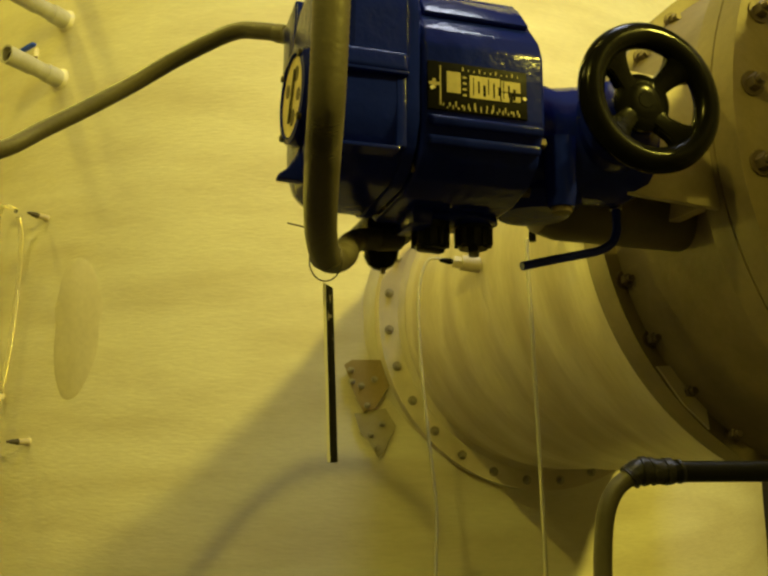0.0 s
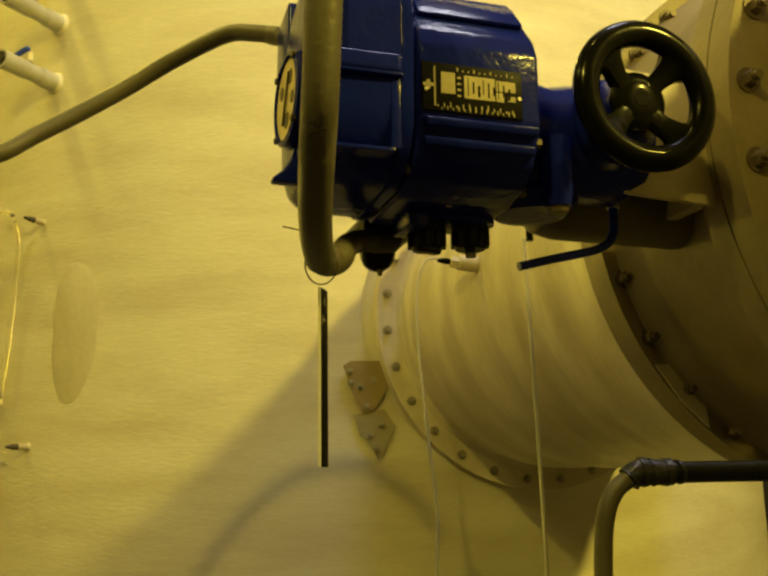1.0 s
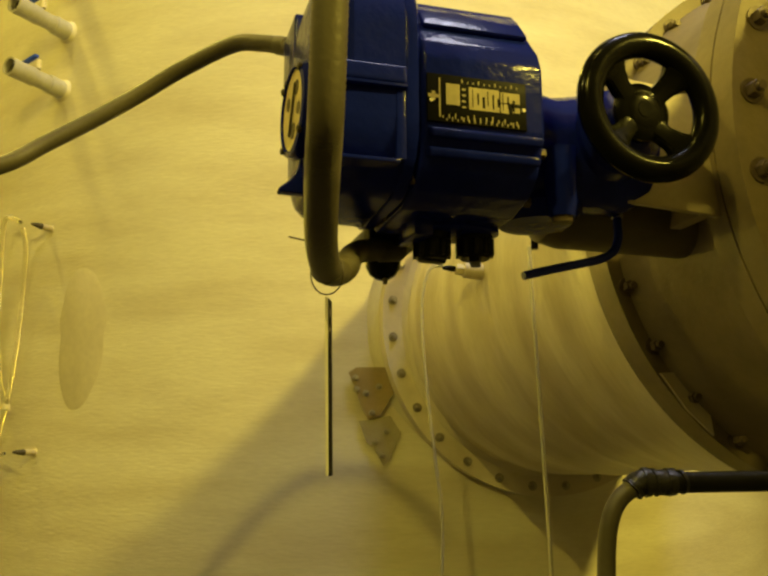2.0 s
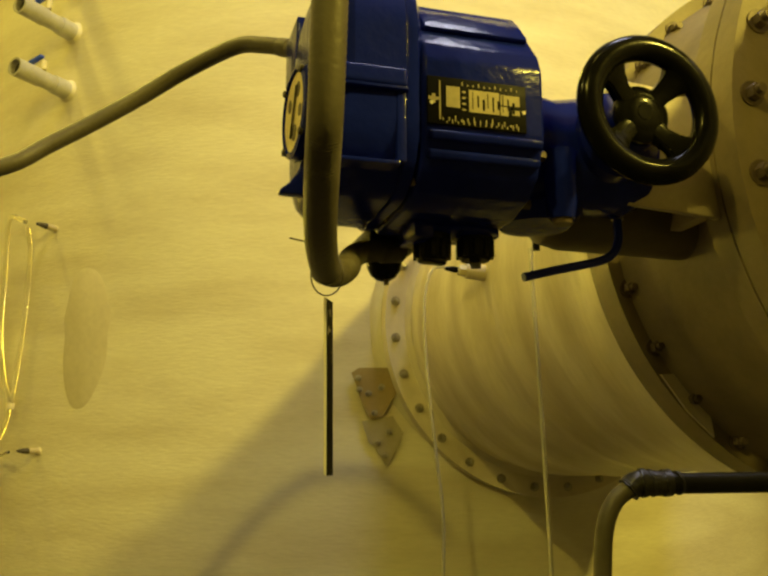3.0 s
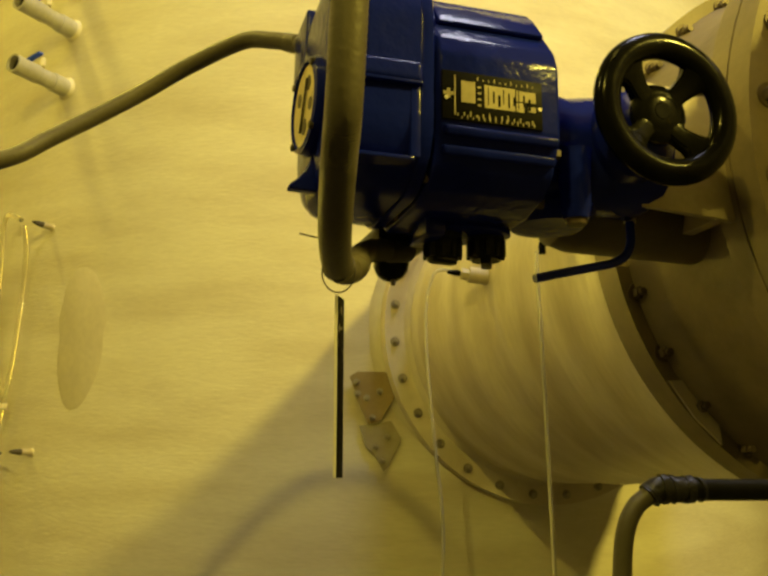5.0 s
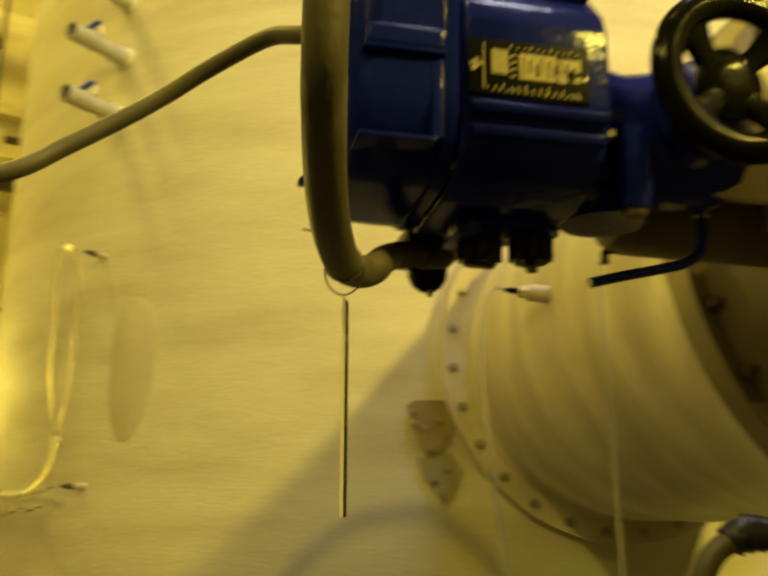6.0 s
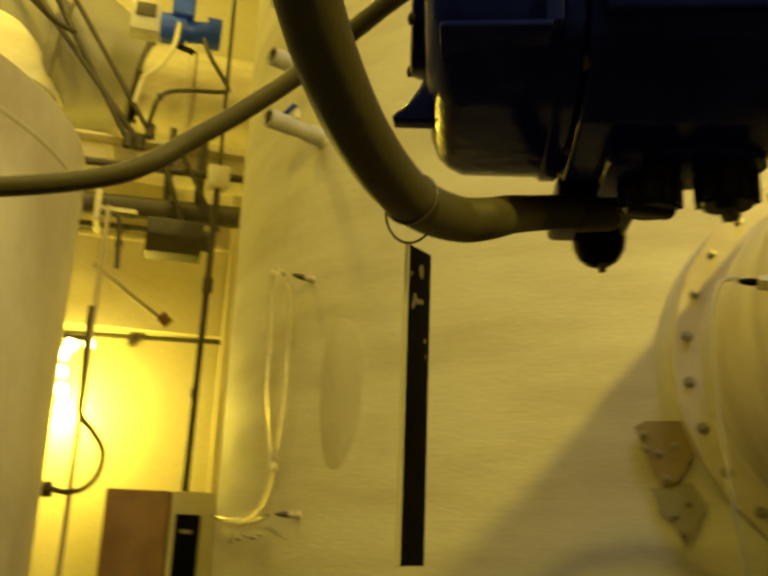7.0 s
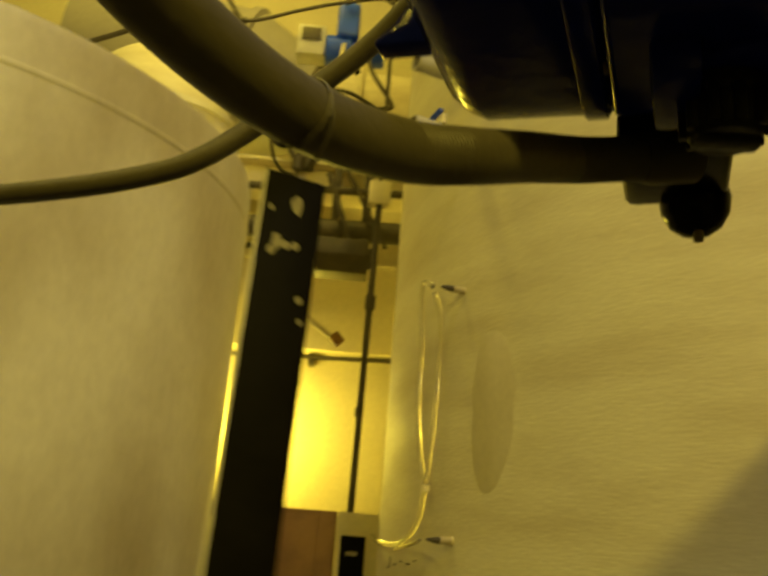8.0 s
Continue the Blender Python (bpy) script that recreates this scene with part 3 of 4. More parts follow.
    for w, h in ((0.016, 0.005), (0.005, 0.014)):
        part("emblem", box(-0.053 - w / 2, -0.053 + w / 2, -0.1806, -0.1790, 0.017 - h / 2, 0.017 + h / 2, 0), BRASS, plate, "", False)
    for x in (-0.0565, 0.086):
        part("screw", put(lathe([(0, -0.002), (0.003, -0.002), (0.003, 0.001), (0, 0.002)], 10, "y"), pose(x, -0.1795, 0.010)), BOLT, plate)
    # dial on the outer end
    DIAL_AT = pose(-0.207, -0.008, 0.046, 0, 0, 4)
    dial = part("position_dial", put(lathe([(0, 0.05), (0.066, 0.05), (0.076, 0.0), (0.078, -0.006), (0.074, -0.018), (0.066, -0.020), (0.064, -0.014), (0, -0.014)], 48, "x"), DIAL_AT), BLUE, t, "round indicator housing")
    part("dial_face", put(lathe([(0.0635, -0.0155), (0, -0.0155)], 40, "x"), DIAL_AT), DIAL, dial, "cream dial face")
    for i, (y, z, r) in enumerate(((0.03, 0.02, 0.011), (-0.02, 0.03, 0.012), (-0.032, -0.008, 0.010), (0.0, -0.034, 0.013))):
        part("dial_mark", put(lathe([(0, -0.0165), (r, -0.0165), (r, -0.0150)], 16, "x"), DIAL_AT @ pose(0, y, z)), INK, dial)
    part("pointer", put(box(-0.0195, -0.0165, -0.003, 0.003, -0.042, 0.042, 0.001), DIAL_AT @ pose(0, 0, 0, 24, 0, 0)), DARK, dial)
    for k in range(4):
        a = radians(45 + 90 * k)
        part("dial_screw", put(lathe([(0, -0.024), (0.006, -0.022), (0.006, -0.016)], 10, "x"), DIAL_AT @ pose(0, 0.071 * math.cos(a), 0.071 * math.sin(a))), DARK, dial)
    # lever by the end cover
    part("lever", put(prism([(0.196, 0.0), (0.207, -0.025), (0.216, -0.050), (0.228, -0.069), (0.243, -0.081), (0.243, -0.087), (0.19, -0.089), (0.186, -0.05)], -0.011, 0.011, 0.003), pose(0, 0, 0, 0, 0, 90)), BLUE, t, "flat blue lever tapering to a tip")
    # terminal box behind
    part("terminal_box", box(-0.208, -0.085, 0.069, 0.179, 0.165, 0.255, 0.005, 3), BLUE, t)
    # control side underneath
    base = part("control_base", put(lathe([(0, 0.012), (0.062, 0.012), (0.062, -0.010), (0.056, -0.014), (0, -0.014)], 40), pose(0.053, 0.03, -0.113) @ Matrix.Diagonal((1.25, 0.85, 1, 1))), BLUE, t)
    knob(base, 0.015, 0.03, -0.124, False, 20)
    knob(base, 0.090, 0.03, -0.118, True, 65)
    part("lug", box(-0.035, 0.0, -0.03, 0.06, -0.145, -0.11, 0.008), BLUE, t)
    gl = part("conduit_gland", lathe([(0, 0), (0.0205, 0), (0.023, 0.008), (0.023, 0.05), (0, 0.05)], 20), DARK, t)
    gl.matrix_basis = DRIVE.inverted() @ Matrix.Translation((-0.004, 1.514, 1.970)) @ Vector((0.036, 0.036, 0.010)).to_track_quat("Z", "Y").to_matrix().to_4x4()
    part("gland_block", box(-0.066, 0.030, 0.115, 0.26, -0.124, -0.084, 0.012, 3), BLACK, t)
    ball = part("gland_cap", put(lathe([(0, -0.036), (0.012, -0.034), (0.024, -0.026), (0.032, -0.012), (0.034, 0.004), (0.030, 0.018), (0.020, 0.028), (0, 0.032)], 28), pose(0.0, 0.262, -0.120, 12, 0, 0)), BLACK, t, "rounded black cap")
    part("drip_screw", put(lathe([(0, -0.012), (0.005, -0.010), (0.005, 0.0)], 8), pose(0.002, 0.255, -0.153)), BRASS, ball)
    # gear side
    gear = part("gear_housing", put(lathe([(0, 0.10), (0.118, 0.10), (0.122, 0.128), (0.118, 0.140), (0.098, 0.150), (0.088, 0.20), (0.098, 0.26), (0.10, 0.34), (0.085, 0.37), (0, 0.375)], 48, "x"), pose(0, -0.01, 0.02)), BLUE, t)
    part("worm_housing", put(lathe([(0, -0.165), (0.040, -0.165), (0.045, -0.14), (0.072, -0.11), (0.078, -0.02), (0.078, 0.12), (0.06, 0.14), (0, 0.14)], 40, "y"), pose(0.288, 0, 0.025)), BLUE, gear)
    part("lower_boss", put(lathe([(0, -0.06), (0.02, -0.06), (0.024, -0.04), (0.028, 0.05), (0, 0.05)], 20), pose(0.186, -0.095, -0.06)), BLUE, gear)
    part("boss_plug", put(lathe([(0, -0.070), (0.015, -0.068), (0.017, -0.060)], 12), pose(0.186, -0.095, -0.06)), BOLT_DARK, gear)
    part("underside", put(lathe([(0, -0.088), (0.06, -0.084), (0.085, -0.06), (0.09, 0.0)], 32), pose(0.20, 0.03, -0.015)), BLUE, gear)
    for y, z in ((-0.108, -0.025), (-0.10, 0.07), (-0.05, -0.085), (0.05, -0.09)):
        part("gear_bolt", put(lathe([(0, -0.004), (0.009, -0.004), (0.009, 0.007), (0, 0.008)], 6, "x"), pose(0.146, y, z)), BOLT_DARK, gear)
    # handwheel
    wheel = part("handwheel", put(lathe([(0.099 + 0.0205 * math.cos(a), 0.0175 * math.sin(a)) for a in [2 * math.pi * k / 14 for k in range(15)]], 56, "y"), pose(0.283, -0.2, 0.03)), BLACK, t, "black four-spoked handwheel")
    part("hub_plate", put(lathe([(0, 0.010), (0.030, 0.010), (0.040, 0.014), (0.046, 0.018), (0.047, 0.024), (0.044, 0.030), (0, 0.030)], 40, "y"), pose(0.283, -0.2, 0.03)), BLACK, wheel)
    part("hub", put(lathe([(0, 0.0085), (0.012, 0.0085), (0.013, 0.0095), (0.029, 0.0095), (0.035, 0.014), (0.032, 0.068), (0, 0.068)], 32, "y"), pose(0.283, -0.2, 0.03)), BLACK, wheel)
    for k in range(4):
        sp = bmesh.new()
        rows = []
        for r, w, d, h in ((0.015, 0.018, 0.026, 0.012), (0.045, 0.015, 0.022, 0.010), (0.068, 0.019, 0.010, 0.009), (0.092, 0.040, 0.0, 0.008)):
            rows.append([sp.verts.new((r, d - h, -w)), sp.verts.new((r, d - h - 0.004, 0)), sp.verts.new((r, d - h, w)), sp.verts.new((r, d + h, w)), sp.verts.new((r, d + h, -w))])
        for a, b in zip(rows[:-1], rows[1:]):
            for i in range(5):
                sp.faces.new((a[i], b[i], b[(i + 1) % 5], a[(i + 1) % 5]))
        sp.faces.new(rows[0])
        sp.faces.new(rows[-1])
        bmesh.ops.bevel(sp, geom=[e for e in sp.edges if len(e.link_faces) == 2], offset=0.0025, segments=2, affect="EDGES")
        part("spoke", put(sp, pose(0.283, -0.2, 0.03, 0, 45 + 90 * k, 0)), BLACK, wheel)
    # declutch crank
    crank = part("clutch_lever", tube([(0.372, 0.05, -0.03), (0.372, 0.05, -0.075), (0.371, 0.05, -0.105), (0.360, 0.049, -0.128), (0.335, 0.048, -0.143), (0.30, 0.047, -0.153), (0.24, 0.044, -0.168), (0.182, 0.042, -0.1835)], 0.0078, 12), BLUE_BAR, t, "bent blue lever")
    part("lever_seat", put(lathe([(0, -0.012), (0.022, -0.012), (0.034, -0.006), (0.036, 0.004), (0.026, 0.03), (0, 0.03)], 28), pose(0.372, 0.05, -0.04)), DARK, crank)
    part("lever_nut", put(lathe([(0, -0.026), (0.012, -0.026), (0.013, -0.012)], 6), pose(0.372, 0.05, -0.04)), STEEL, crank)
    return t


def cut_low(me, z):
    """Keeps of a mesh what lies above the height z, and closes it."""
    bm = bmesh.new()
    bm.from_mesh(me)
    r = bmesh.ops.bisect_plane(bm, geom=[*bm.verts, *bm.edges, *bm.faces], plane_co=(0, 0, z), plane_no=(0, 0, 1), clear_inner=True)
    bmesh.ops.holes_fill(bm, edges=[e for e in bm.edges if e.is_boundary])
    for f in bm.faces:
        f.smooth = True
    bm.to_mesh(me)
    bm.free()
    me.set_sharp_from_angle(angle=radians(30))


drive()

# ---------------------------------------------------------------- hoses
def hose(points, r, label, steps=10, ribs=0.0):
    t = empty("conduit_hose", Matrix.Identity(4), label, "hose")
    part("sleeve", tube(points, r, 20, steps, ribs), HOSE, t)
    return t


main_hose = hose([(0.02, 0.80, 4.2), (0.0, 0.82, 3.4), (-0.02, 0.84, 2.75), (-0.030, 0.848, 2.42),
                  (-0.034, 0.850, 2.25), (-0.037, 0.86, 2.10), (-0.043, 0.885, 1.963), (-0.049, 0.925, 1.918), (-0.056, 0.985, 1.880), (-0.061, 1.06, 1.858),
                  (-0.062, 1.15, 1.853), (-0.055, 1.235, 1.867), (-0.046, 1.30, 1.889), (-0.044, 1.38, 1.922), (-0.036, 1.455, 1.950), (-0.018, 1.495, 1.964), (0.006, 1.526, 1.973), (0.028, 1.548, 1.979)], 0.0195,
                 "thick grey flexible conduit hanging in a bend", 36, 0.0007)
part("strap", tube([(-0.062 + 0.0203 * math.cos(a), 1.150 + 0.002 * math.sin(a), 1.853 + 0.0203 * math.sin(a)) for a in [2 * math.pi * k / 16 for k in range(17)]], 0.0011, 6, 4), HOSE, main_hose, "thin wire turn")
side_hose = hose([(-1.5, 1.48, 2.20), (-1.2, 1.53, 2.15), (-0.95, 1.585, 2.142), (-0.80, 1.64, 2.162), (-0.73, 1.67, 2.19), (-0.675, 1.71, 2.245), (-0.6, 1.75, 2.31), (-0.516, 1.775, 2.375),
                  (-0.425, 1.77, 2.43), (-0.31, 1.735, 2.468), (-0.244, 1.70, 2.453), (-0.195, 1.675, 2.432), (-0.155, 1.655, 2.40), (-0.13, 1.64, 2.36)], 0.0175, "grey flexible conduit curving to the drive", 20, 0.0003)


gland = part("end_gland", lathe([(0, 0.02), (0.0185, 0.02), (0.0195, 0.024), (0.0195, 0.045), (0, 0.05)], 12), HOSE, side_hose, "screwed end gland")
gland.matrix_basis = Matrix.Translation((-0.225, 1.690, 2.446)) @ Vector((0.05, -0.025, -0.021)).to_track_quat("Z", "Y").to_matrix().to_4x4()


def low_pipe():
    t = empty("conduit_pipe", Matrix.Identity(4), "black rigid conduit with a taped joint", "pipe")
    part("pipe", rod_between((0.325, 1.082, 1.583), (1.25, 1.22, 1.590), 0.0120, 20), RUBBER, t)
    sleeve = tube([(0.292, 1.078, 1.576), (0.300, 1.079, 1.582), (0.312, 1.080, 1.584), (0.332, 1.082, 1.583)], 0.0148, 16, 6, 0.0006)
    part("tape", sleeve, TAPE, t, "wound black tape")
    for x, w, r in ((0.306, 0.006, 0.0172), (0.317, 0.004, 0.0164), (0.333, 0.009, 0.0160), (0.349, 0.004, 0.0142)):
        part("tape_turn", rod_between((x, 1.0802 + (x - 0.312) * 0.12, 1.5835), (x + w, 1.0805 + (x - 0.312) * 0.14, 1.5842), r, 14, r * 0.96), TAPE, t)
    part("tail", tube([(0.297, 1.079, 1.580), (0.277, 1.077, 1.565), (0.264, 1.075, 1.540), (0.258, 1.074, 1.50), (0.256, 1.074, 1.43), (0.258, 1.08, 1.2), (0.262, 1.1, 0.6), (0.262, 1.1, 0.0)], 0.0105, 14, 12), HOSE, t, "grey flexible tail")
    return t


low_pipe()
tagged(part("wire_stub", tube([(-0.118, 1.20, 1.909), (-0.10, 1.21, 1.907), (-0.085, 1.22, 1.905), (-0.058, 1.24, 1.885)], 0.0012, 6, 6), DARK), "short loose wire end on the hose", "wire")


# ---------------------------------------------------------------- behind the tanks
def far(name, label, category, group=""):
    return empty(name, ROOM, label, category, group)


def gap_things():
    t = far("cabinet", "rust-brown steel cabinet against the wall", "cabinet")
    part("body", box(-0.10, 0.24, 5.0, 5.55, 0, 1.80, 0.008), RUST, t)
    part("door", box(-0.085, 0.14, 4.985, 5.005, 0.1, 1.77, 0.004), RUST, t)
    t = far("control_box", "cream steel box with a dark front window", "box")
    part("body", box(0.245, 0.50, 4.95, 5.5, 0, 1.80, 0.008), WALL, t)
    part("window", box(0.27, 0.40, 4.935, 4.96, 0.9, 1.68, 0.004), PLATE, t, "dark window")
    part("latch", box(0.30, 0.36, 4.925, 4.94, 1.58, 1.60, 0.003), STEEL, t)

    t = far("vertical_conduit", "dark vertical conduit with couplings", "pipe")
    part("pipe", rod_between((0.31, 5.02, 1.80), (0.33, 5.02, 3.60), 0.019), DARK, t)
    part("coupling", rod_between((0.325, 5.02, 2.94), (0.326, 5.02, 3.02), 0.030), DARK, t)
    part("coupling", rod_between((0.312, 5.02, 2.32), (0.313, 5.02, 2.37), 0.024), DARK, t)
    part("upper_pipe", rod_between((0.33, 5.02, 3.72), (0.325, 5.05, 5.4), 0.012), DARK, t)
    t = far("junction_box", "small cream junction box on a conduit", "box")
    part("body", box(0.265, 0.395, 4.97, 5.07, 3.585, 3.725, 0.008), CAP, t)

    t = far("wall_pipe", "thin dark pipe across the wall", "pipe")
    part("pipe", rod_between((-1.6, 7.86, 3.17), (1.2, 7.86, 3.25), 0.022), DARK, t)
    part("clamp", box(-0.13, -0.07, 7.84, 7.99, 3.15, 3.24, 0.004), DARK, t)
    t = far("wall_ledge", "cream concrete ledge along the wall", "ledge")
    part("ledge", box(-2.5, 2.2, 7.75, 7.998, 3.26, 4.06, 0.01), WALL, t)
    part("cap", box(-2.5, 2.2, 7.73, 7.998, 4.062, 4.1, 0.006), WALL, t)

    t = far("pipe_run", "dark horizontal pipes on steel supports", "pipes")
    part("pipe", rod_between((-1.4, 6.05, 3.735), (1.0, 6.05, 3.80), 0.080), DARK, t)
    part("pipe", rod_between((-1.4, 6.15, 3.62), (0.2, 6.15, 3.66), 0.022), DARK, t)
    part("pipe", rod_between((-1.0, 5.95, 4.02), (0.9, 5.95, 4.06), 0.028), DARK, t)
    part("hanger", box(0.02, 0.07, 6.0, 6.12, 3.55, 4.4, 0.003), DARK, t)
    part("hanger", box(0.24, 0.30, 6.0, 6.12, 3.7, 4.4, 0.003), DARK, t)
    part("brace", rod_between((-0.02, 5.9, 4.15), (0.22, 5.9, 3.5), 0.02), DARK, t)
    part("brace", rod_between((0.10, 5.9, 4.2), (0.42, 5.9, 3.62), 0.016), DARK, t)
    part("label_rail", box(-0.40, -0.14, 5.93, 5.962, 3.690, 3.712, 0.003), WALL, t, "pale rail along the pipe")
    part("end_plate", box(-0.42, -0.38, 5.9, 6.2, 3.60, 3.82, 0.004), WALL, t)
    t = far("motor_unit", "dark grimy motor unit under the pipes", "motor")
    part("body", put(prism([(5.5, 3.53), (5.5, 3.42), (5.6, 3.33), (5.8, 3.33), (5.8, 3.55)], -0.06, 0.30, 0.01), Matrix.Identity(4)), DARK, t)
    part("cap", rod_between((0.30, 5.65, 3.45), (0.36, 5.65, 3.45), 0.07), DARK, t)

    t = far("steel_beam", "cream painted steel beam", "beam")
    part("top_flange", box(-1.5, 1.1, 6.1, 6.35, 4.30, 4.325, 0.003), WALL, t)
    part("web", box(-1.5, 1.1, 6.21, 6.23, 4.10, 4.30, 0.002), WALL, t)
    part("bottom_flange", box(-1.5, 1.1, 6.1, 6.35, 4.075, 4.10, 0.003), WALL, t)

    t = far("far_duct", "cream fibreglass duct behind the beam", "duct")
    part("shell", put(lathe([(0.36, -0.25), (0.36, 0.10), (0.40, 0.11), (0.40, 0.15), (0.36, 0.16), (0.36, 1.3)], 48, "x"), pose(0, 6.75, 5.05)), DUCT, t)
    part("reducer", put(lathe([(0.36, -0.25), (0.42, -0.27), (0.42, -0.31), (0.62, -0.8), (0.66, -0.82), (0.66, -0.88), (0.62, -0.9), (0.62, -2.2)], 48, "x"), pose(0, 6.75, 5.05, 0, 12, 0)), GREYDUCT, t, "grey tapered piece")
    for k in range(12):
        a = radians(30 * k + 8)
        part("bolt", put(lathe([(0, 0.02), (0.018, 0.02), (0.018, -0.02), (0, -0.02)], 6, "x"), pose(-0.26, 6.75 + 0.395 * math.cos(a), 5.05 + 0.395 * math.sin(a))), DARK, t)

    t = far("far_actuator", "bright blue electric drive on the far duct", "actuator")
    part("body", join(rod_between((-0.13, 5.85, 5.10), (0.05, 5.85, 5.10), 0.11, 24), rod_between((0.05, 5.85, 5.10), (0.22, 5.85, 5.12), 0.08, 24)), BLUE_FAR, t)
    part("upper_part", box(-0.06, 0.10, 5.72, 5.95, 5.16, 5.44, 0.03, 3), BLUE_FAR, t)
    part("end_cap", rod_between((0.20, 5.85, 5.12), (0.30, 5.85, 5.12), 0.115, 24), BLUE_FAR, t)
    part("cable", tube([(0.0, 5.75, 5.10), (-0.02, 5.72, 4.90), (-0.10, 5.72, 4.72), (-0.20, 5.75, 4.62), (-0.24, 5.8, 4.45)], 0.018, 10), CAP, t, "pale cable")
    part("handwheel", put(lathe([(0.07 + 0.01 * math.cos(a), 0.01 * math.sin(a)) for a in [2 * math.pi * k / 8 for k in range(9)]], 24), pose(0.06, 5.8, 4.93, 20, 10, 0)), BLACK, t)
    part("handwheel_spoke", put(box(-0.07, 0.07, -0.008, 0.008, -0.006, 0.006, 0.002), pose(0.06, 5.8, 4.93, 20, 10, 40)), BLACK, t)
    t = far("switch_box", "grey switch box with a pale lid", "box")
    part("body", box(-0.34, -0.14, 5.78, 5.95, 5.02, 5.26, 0.01), PVC, t)
    part("lid_recess", box(-0.31, -0.17, 5.765, 5.785, 5.13, 5.23, 0.004), DARK, t)

    for a, b, r in (((-1.18, 6.0, 5.48), (-0.18, 6.0, 4.24), 0.020), ((-1.02, 6.0, 5.52), (-0.26, 6.0, 4.24), 0.020), ((-0.92, 6.0, 5.56), (-0.12, 6.0, 4.33), 0.018)):
        t = far("sloping_pipe", "thin dark pipe sloping down to the beam", "pipe", "sloping pipes")
        part("pipe", rod_between(a, b, r), DARK, t)
        part("foot", rod_between(Vector(b) + Vector((0, 0, 0.06)), Vector(b) - Vector((0, 0, 0.04)), r * 2.0), DARK, t)

    t = far("far_vessel", "cream domed vessel behind the flat-topped tank", "vessel")
    part("shell", put(lathe([(0.62, -4.9), (0.62, 0.0), (0.60, 0.14), (0.54, 0.27), (0.44, 0.38), (0.30, 0.46), (0.14, 0.50), (0, 0.51)], 48), pose(-1.42, 6.6, 4.85)), TANK, t)
    part("collar", put(lathe([(0.62, -0.05), (0.645, -0.045), (0.645, 0.0), (0.62, 0.005)], 48), pose(-1.42, 6.6, 4.72)), TANK_OLD, t)
    for pts, r, word in (([(-1.6, 5.2, 4.6), (-1.385, 5.2, 4.705), (-1.225, 5.2, 4.791), (-1.083, 5.2, 4.818), (-0.963, 5.2, 4.798), (-0.80, 5.5, 4.80), (-0.72, 5.95, 5.0)], 0.018, "black cable arching over the tank"),
                         ([(-0.86, 5.95, 5.42), (-0.80, 5.7, 5.22), (-0.712, 5.6, 5.122), (-0.567, 5.6, 5.153), (-0.342, 5.6, 5.242), (-0.043, 5.6, 5.34), (0.338, 5.6, 5.417), (0.8, 5.7, 5.45)], 0.014, "black cable sagging across the gap"),
                         ([(-0.13, 5.75, 4.26), (-0.101, 5.6, 4.344), (-0.074, 5.6, 4.422), (-0.012, 5.6, 4.475), (0.118, 5.6, 4.507), (0.33, 5.6, 4.535), (0.37, 5.6, 4.58), (0.235, 5.6, 4.788), (0.18, 5.7, 4.98)], 0.016, "dark conduit bending up to the blue drive"),
                         ([(0.0, 5.7, 5.40), (0.08, 5.6, 5.47), (0.25, 5.6, 5.42), (0.42, 5.6, 5.30)], 0.012, "short black cable above the blue drive")):
        t = far("cable_run", word, "cable", "cables in the gap")
        part("cable", tube(pts, r, 10, 8), DARK, t)
        part("clip", rod_between(Vector(pts[2]) - Vector((0.02, 0, 0)), Vector(pts[2]) + Vector((0.02, 0, 0.004)), r * 1.5), DARK, t)

    t = far("strut", "pale steel strut sloping from the wall", "strut")
    part("bar", rod_between((-0.41, 6.5, 3.45), (0.13, 6.5, 3.07), 0.018), BEIGE, t)
    part("knuckle", rod_between((0.10, 6.48, 3.11), (0.16, 6.48, 3.05), 0.045), RUST, t)
    t = far("drop_pipe", "dark bent pipe dropping from the pipe run", "pipe")
    part("pipe", tube([(-0.39, 5.92, 3.66), (-0.31, 5.92, 3.662), (-0.262, 5.92, 3.645), (-0.245, 5.92, 3.60), (-0.24, 5.92, 3.50), (-0.23, 5.92, 3.36), (-0.225, 5.92, 3.27)], 0.017, 12), DARK, t)
    part("coupling", rod_between((-0.235, 5.92, 3.42), (-0.232, 5.92, 3.47), 0.026), DARK, t)

    cab = far("hanging_cable", "dark cable hanging in a loop by the tank", "cable")
    part("cable", tube([(-0.33, 5.5, 2.9), (-0.33, 5.5, 2.65), (-0.32, 5.5, 2.4), (-0.31, 5.5, 2.24), (-0.23, 5.5, 2.14), (-0.16, 5.5, 2.03), (-0.17, 5.5, 1.90), (-0.24, 5.5, 1.81), (-0.33, 5.5, 1.785), (-0.43, 5.5, 1.80)], 0.017, 10), DARK, cab)
    part("plug", rod_between((-0.50, 5.5, 1.79), (-0.41, 5.5, 1.80), 0.045), DARK, cab)
    t = far("slim_pipe", "slim pale pipe standing by the tank", "pipe")
    part("pipe", rod_between((-0.33, 5.6, 0), (-0.31, 5.6, 3.6), 0.016), BEIGE, t)
    t = far("corner_post", "cream painted corner post beside the tank", "post")
    part("post", box(0.66, 0.74, 7.6, 7.7, 0, 5.0, 0.01), WALL, t)

    lampt = far("wall_lamp", "glaring lamp cluster behind the tank", "lamp")
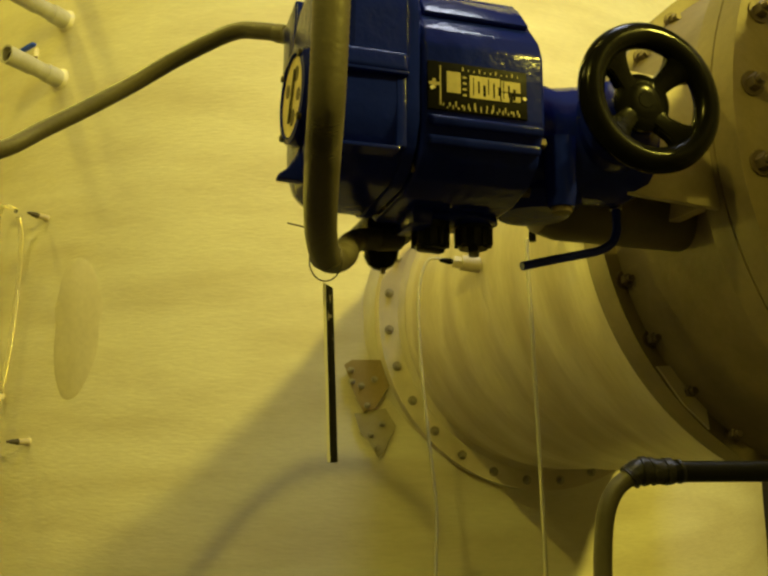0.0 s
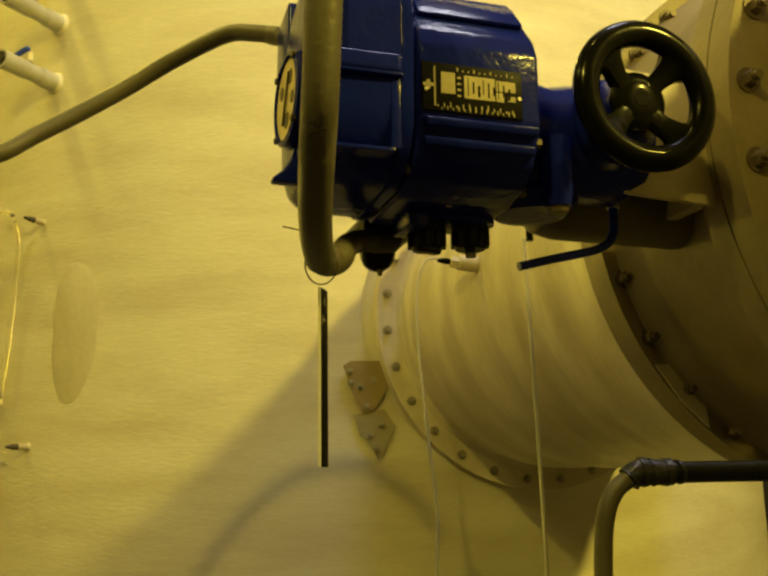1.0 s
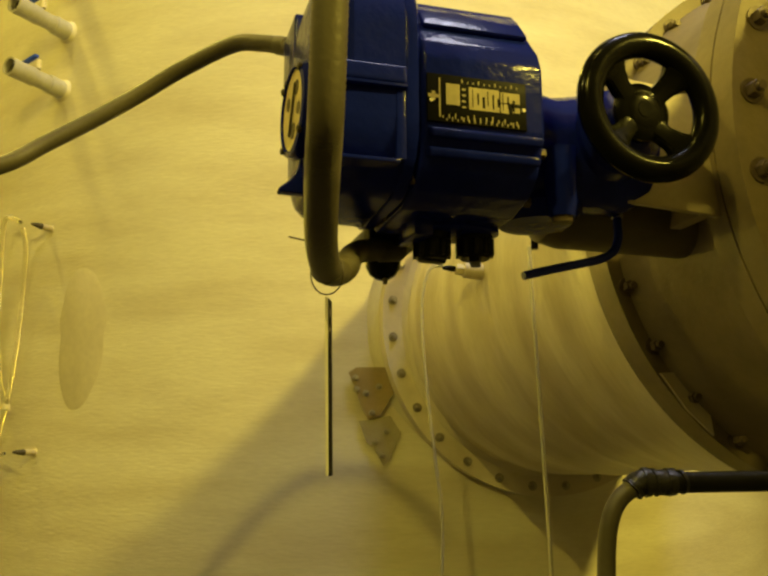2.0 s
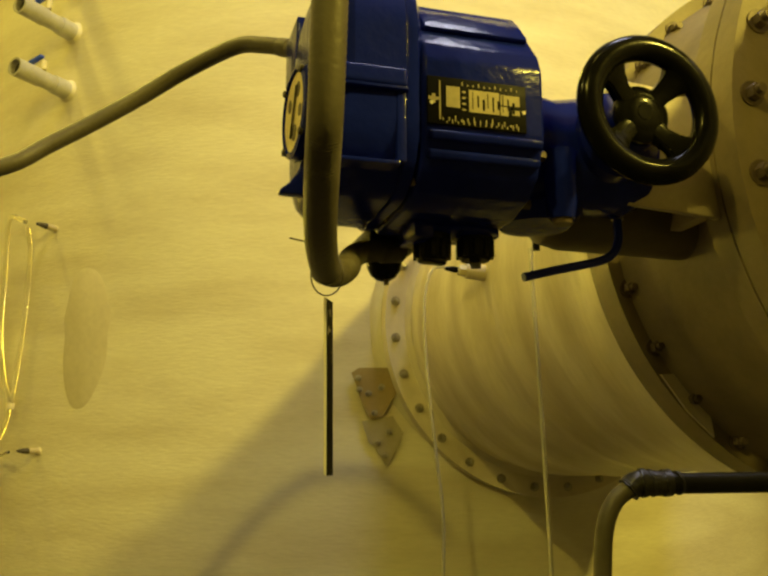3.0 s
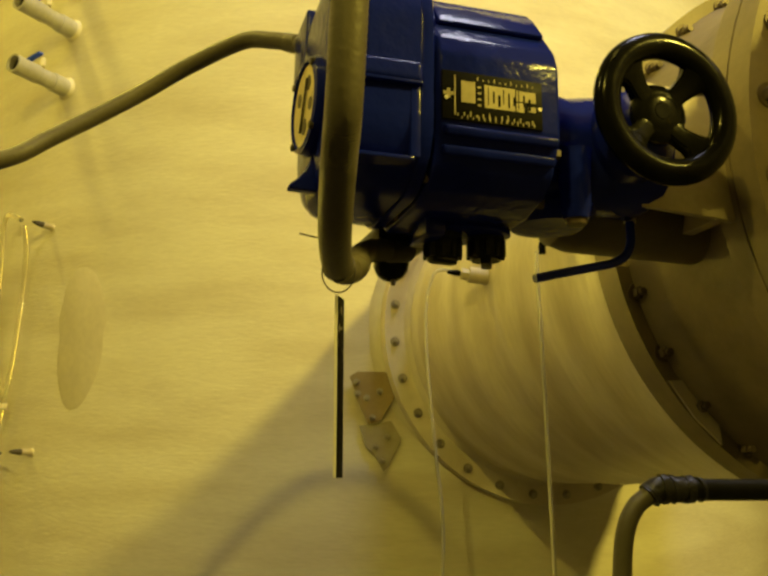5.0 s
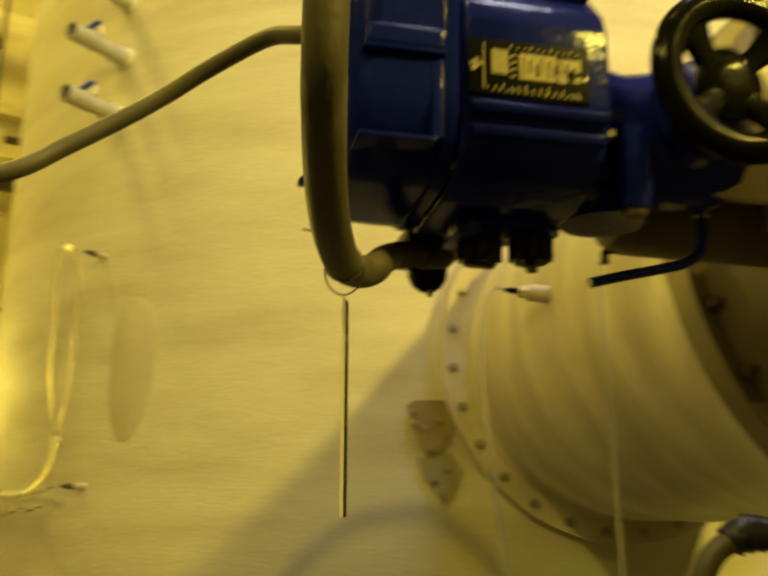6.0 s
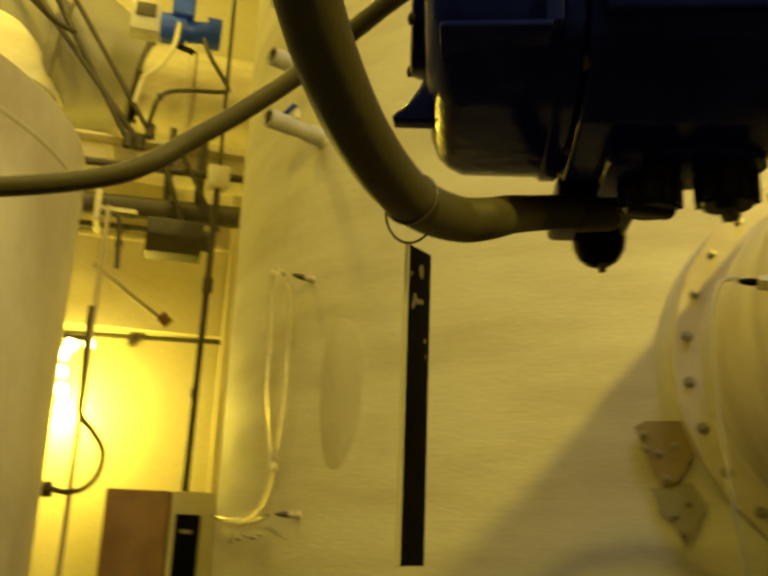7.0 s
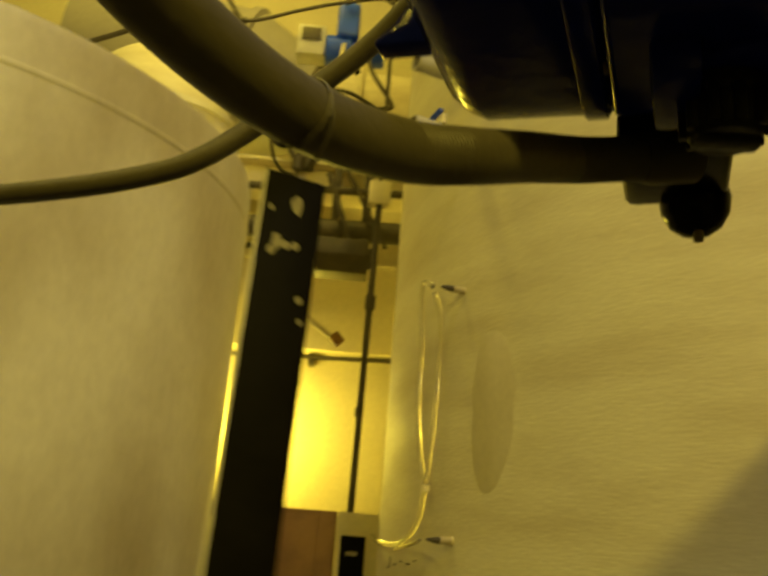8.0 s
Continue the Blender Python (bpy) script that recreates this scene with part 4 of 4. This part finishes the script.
    part("bracket", box(-0.66, -0.40, 7.22, 7.30, 3.02, 3.06, 0.004), DARK, lampt)
    for x, z in ((-0.60, 2.90), (-0.55, 2.98), (-0.42, 3.0), (-0.60, 2.76), (-0.58, 2.62)):
        part("bulb", put(lathe([(0, -0.055), (0.034, -0.045), (0.05, 0.0), (0.034, 0.045), (0, 0.055)], 16), pose(x, 7.25, z)), GLOW, lampt, "glowing bulb")


GLOW = glowing("lamp_glow", (1.0, 0.84, 0.28), 24)
gap_things()


# ---------------------------------------------------------------- the hanging strip
HANG = Vector((-0.06, 1.152, 1.853))
strip = empty("metal_strip", Matrix.Translation(HANG), "dark worn metal strip hanging on a wire loop", "strip")
part("blade", box(-0.0155, 0.0155, -0.0014, 0.0014, -0.261, -0.040, 0.0005), STRIP, strip)
for x, z, w, h, side in ((0.002, -0.056, 0.0036, 0.0060, -1), (-0.006, -0.079, 0.0026, 0.0048, -1), (-0.001, -0.080, 0.0032, 0.0026, -1), (0.004, -0.079, 0.0022, 0.0022, -1), (0.009, -0.107, 0.0020, 0.0022, -1),
                         (-0.008, -0.084, 0.0020, 0.0030, -1), (0.011, -0.118, 0.0014, 0.0016, -1), (-0.011, -0.061, 0.0014, 0.0020, -1)):
    bm = bmesh.new()
    n = 11
    a = [bm.verts.new((x + w * math.cos(2 * math.pi * k / n) * random.uniform(0.7, 1.15), -0.00165, z + h * math.sin(2 * math.pi * k / n) * random.uniform(0.7, 1.15))) for k in range(n)]
    b = [bm.verts.new((v.co.x, -0.0010, v.co.z)) for v in a]
    bm.faces.new(a)
    for k in range(n):
        bm.faces.new((a[k], b[k], b[(k + 1) % n], a[(k + 1) % n]))
    part("worn_patch", bm, BARE, strip, "bare scraped patch", False)
part("bright_edge", box(-0.0166, -0.0156, -0.0019, 0.0014, -0.2608, -0.041, 0), EDGE, strip, "bare metal edge", False)
loop = tagged(part("wire_loop", tube([(-0.062 + 0.0208 * math.cos(a), 1.152, 1.8465 + 0.0275 * math.sin(a)) for a in [2 * math.pi * k / 20 for k in range(21)]], 0.0010, 6, 4), DARK),
              "thin wire loop round the conduit hose", "wire")


def motions():
    rows = [(0, 15, 2.4), (0.3, 8, 1.2), (0.6, 13, 0.8), (0.9, 13, 0.4), (1.2, 13, 0.8), (1.5, 12, 1.4), (1.7, 9, 1.0), (2.3, 5, 0.5), (2.8, 1, 0.2), (3.0, 12, 0.6), (3.1, 11, 0.7), (3.3, 11, 0.2), (3.5, 12, 1.4), (3.7, 9, 1.2), (4.0, 9, 0.5),
            (4.3, 3, 0.2), (4.5, 15, 0.4), (4.7, 18, 0.6), (5.2, 7, 0.5), (5.8, -5, 0.4), (5.9, 14, 1.0), (6.0, -1, 0.6), (6.1, 18, 0.4), (6.2, 10, -0.6), (6.3, 10, -0.2), (6.4, 20, 0), (6.5, 3, 0), (6.7, 8, 0), (6.9, 16, 0), (7.0, 12, 0),
            (7.1, 9, 0), (7.3, 10, 0), (7.5, 14, 0), (7.7, 18, -0.3), (7.9, 26, -1.4), (8.0, 31, -2.2)]
    drift = {6.7: 0.002, 6.9: 0.004, 7.0: 0.0045, 7.1: 0.004, 7.3: 0.002}
    lean = {7.5: 1.0, 7.7: 3.5, 7.9: 8.0, 8.0: 10.0}      # the strip's foot swings out towards the walkway
    across = Vector((-0.738, -0.676, 0))
    walk(strip, [(t, Matrix.Translation(HANG + Vector((drift.get(t, 0), 0, 0))) @ Matrix.Rotation(radians(lean.get(t, 0)), 4, across) @ pose(0, 0, 0, 0, -swing, 0) @ pose(0, 0, 0, 0, 0, 90 - yaw)) for t, yaw, swing in rows])


motions()
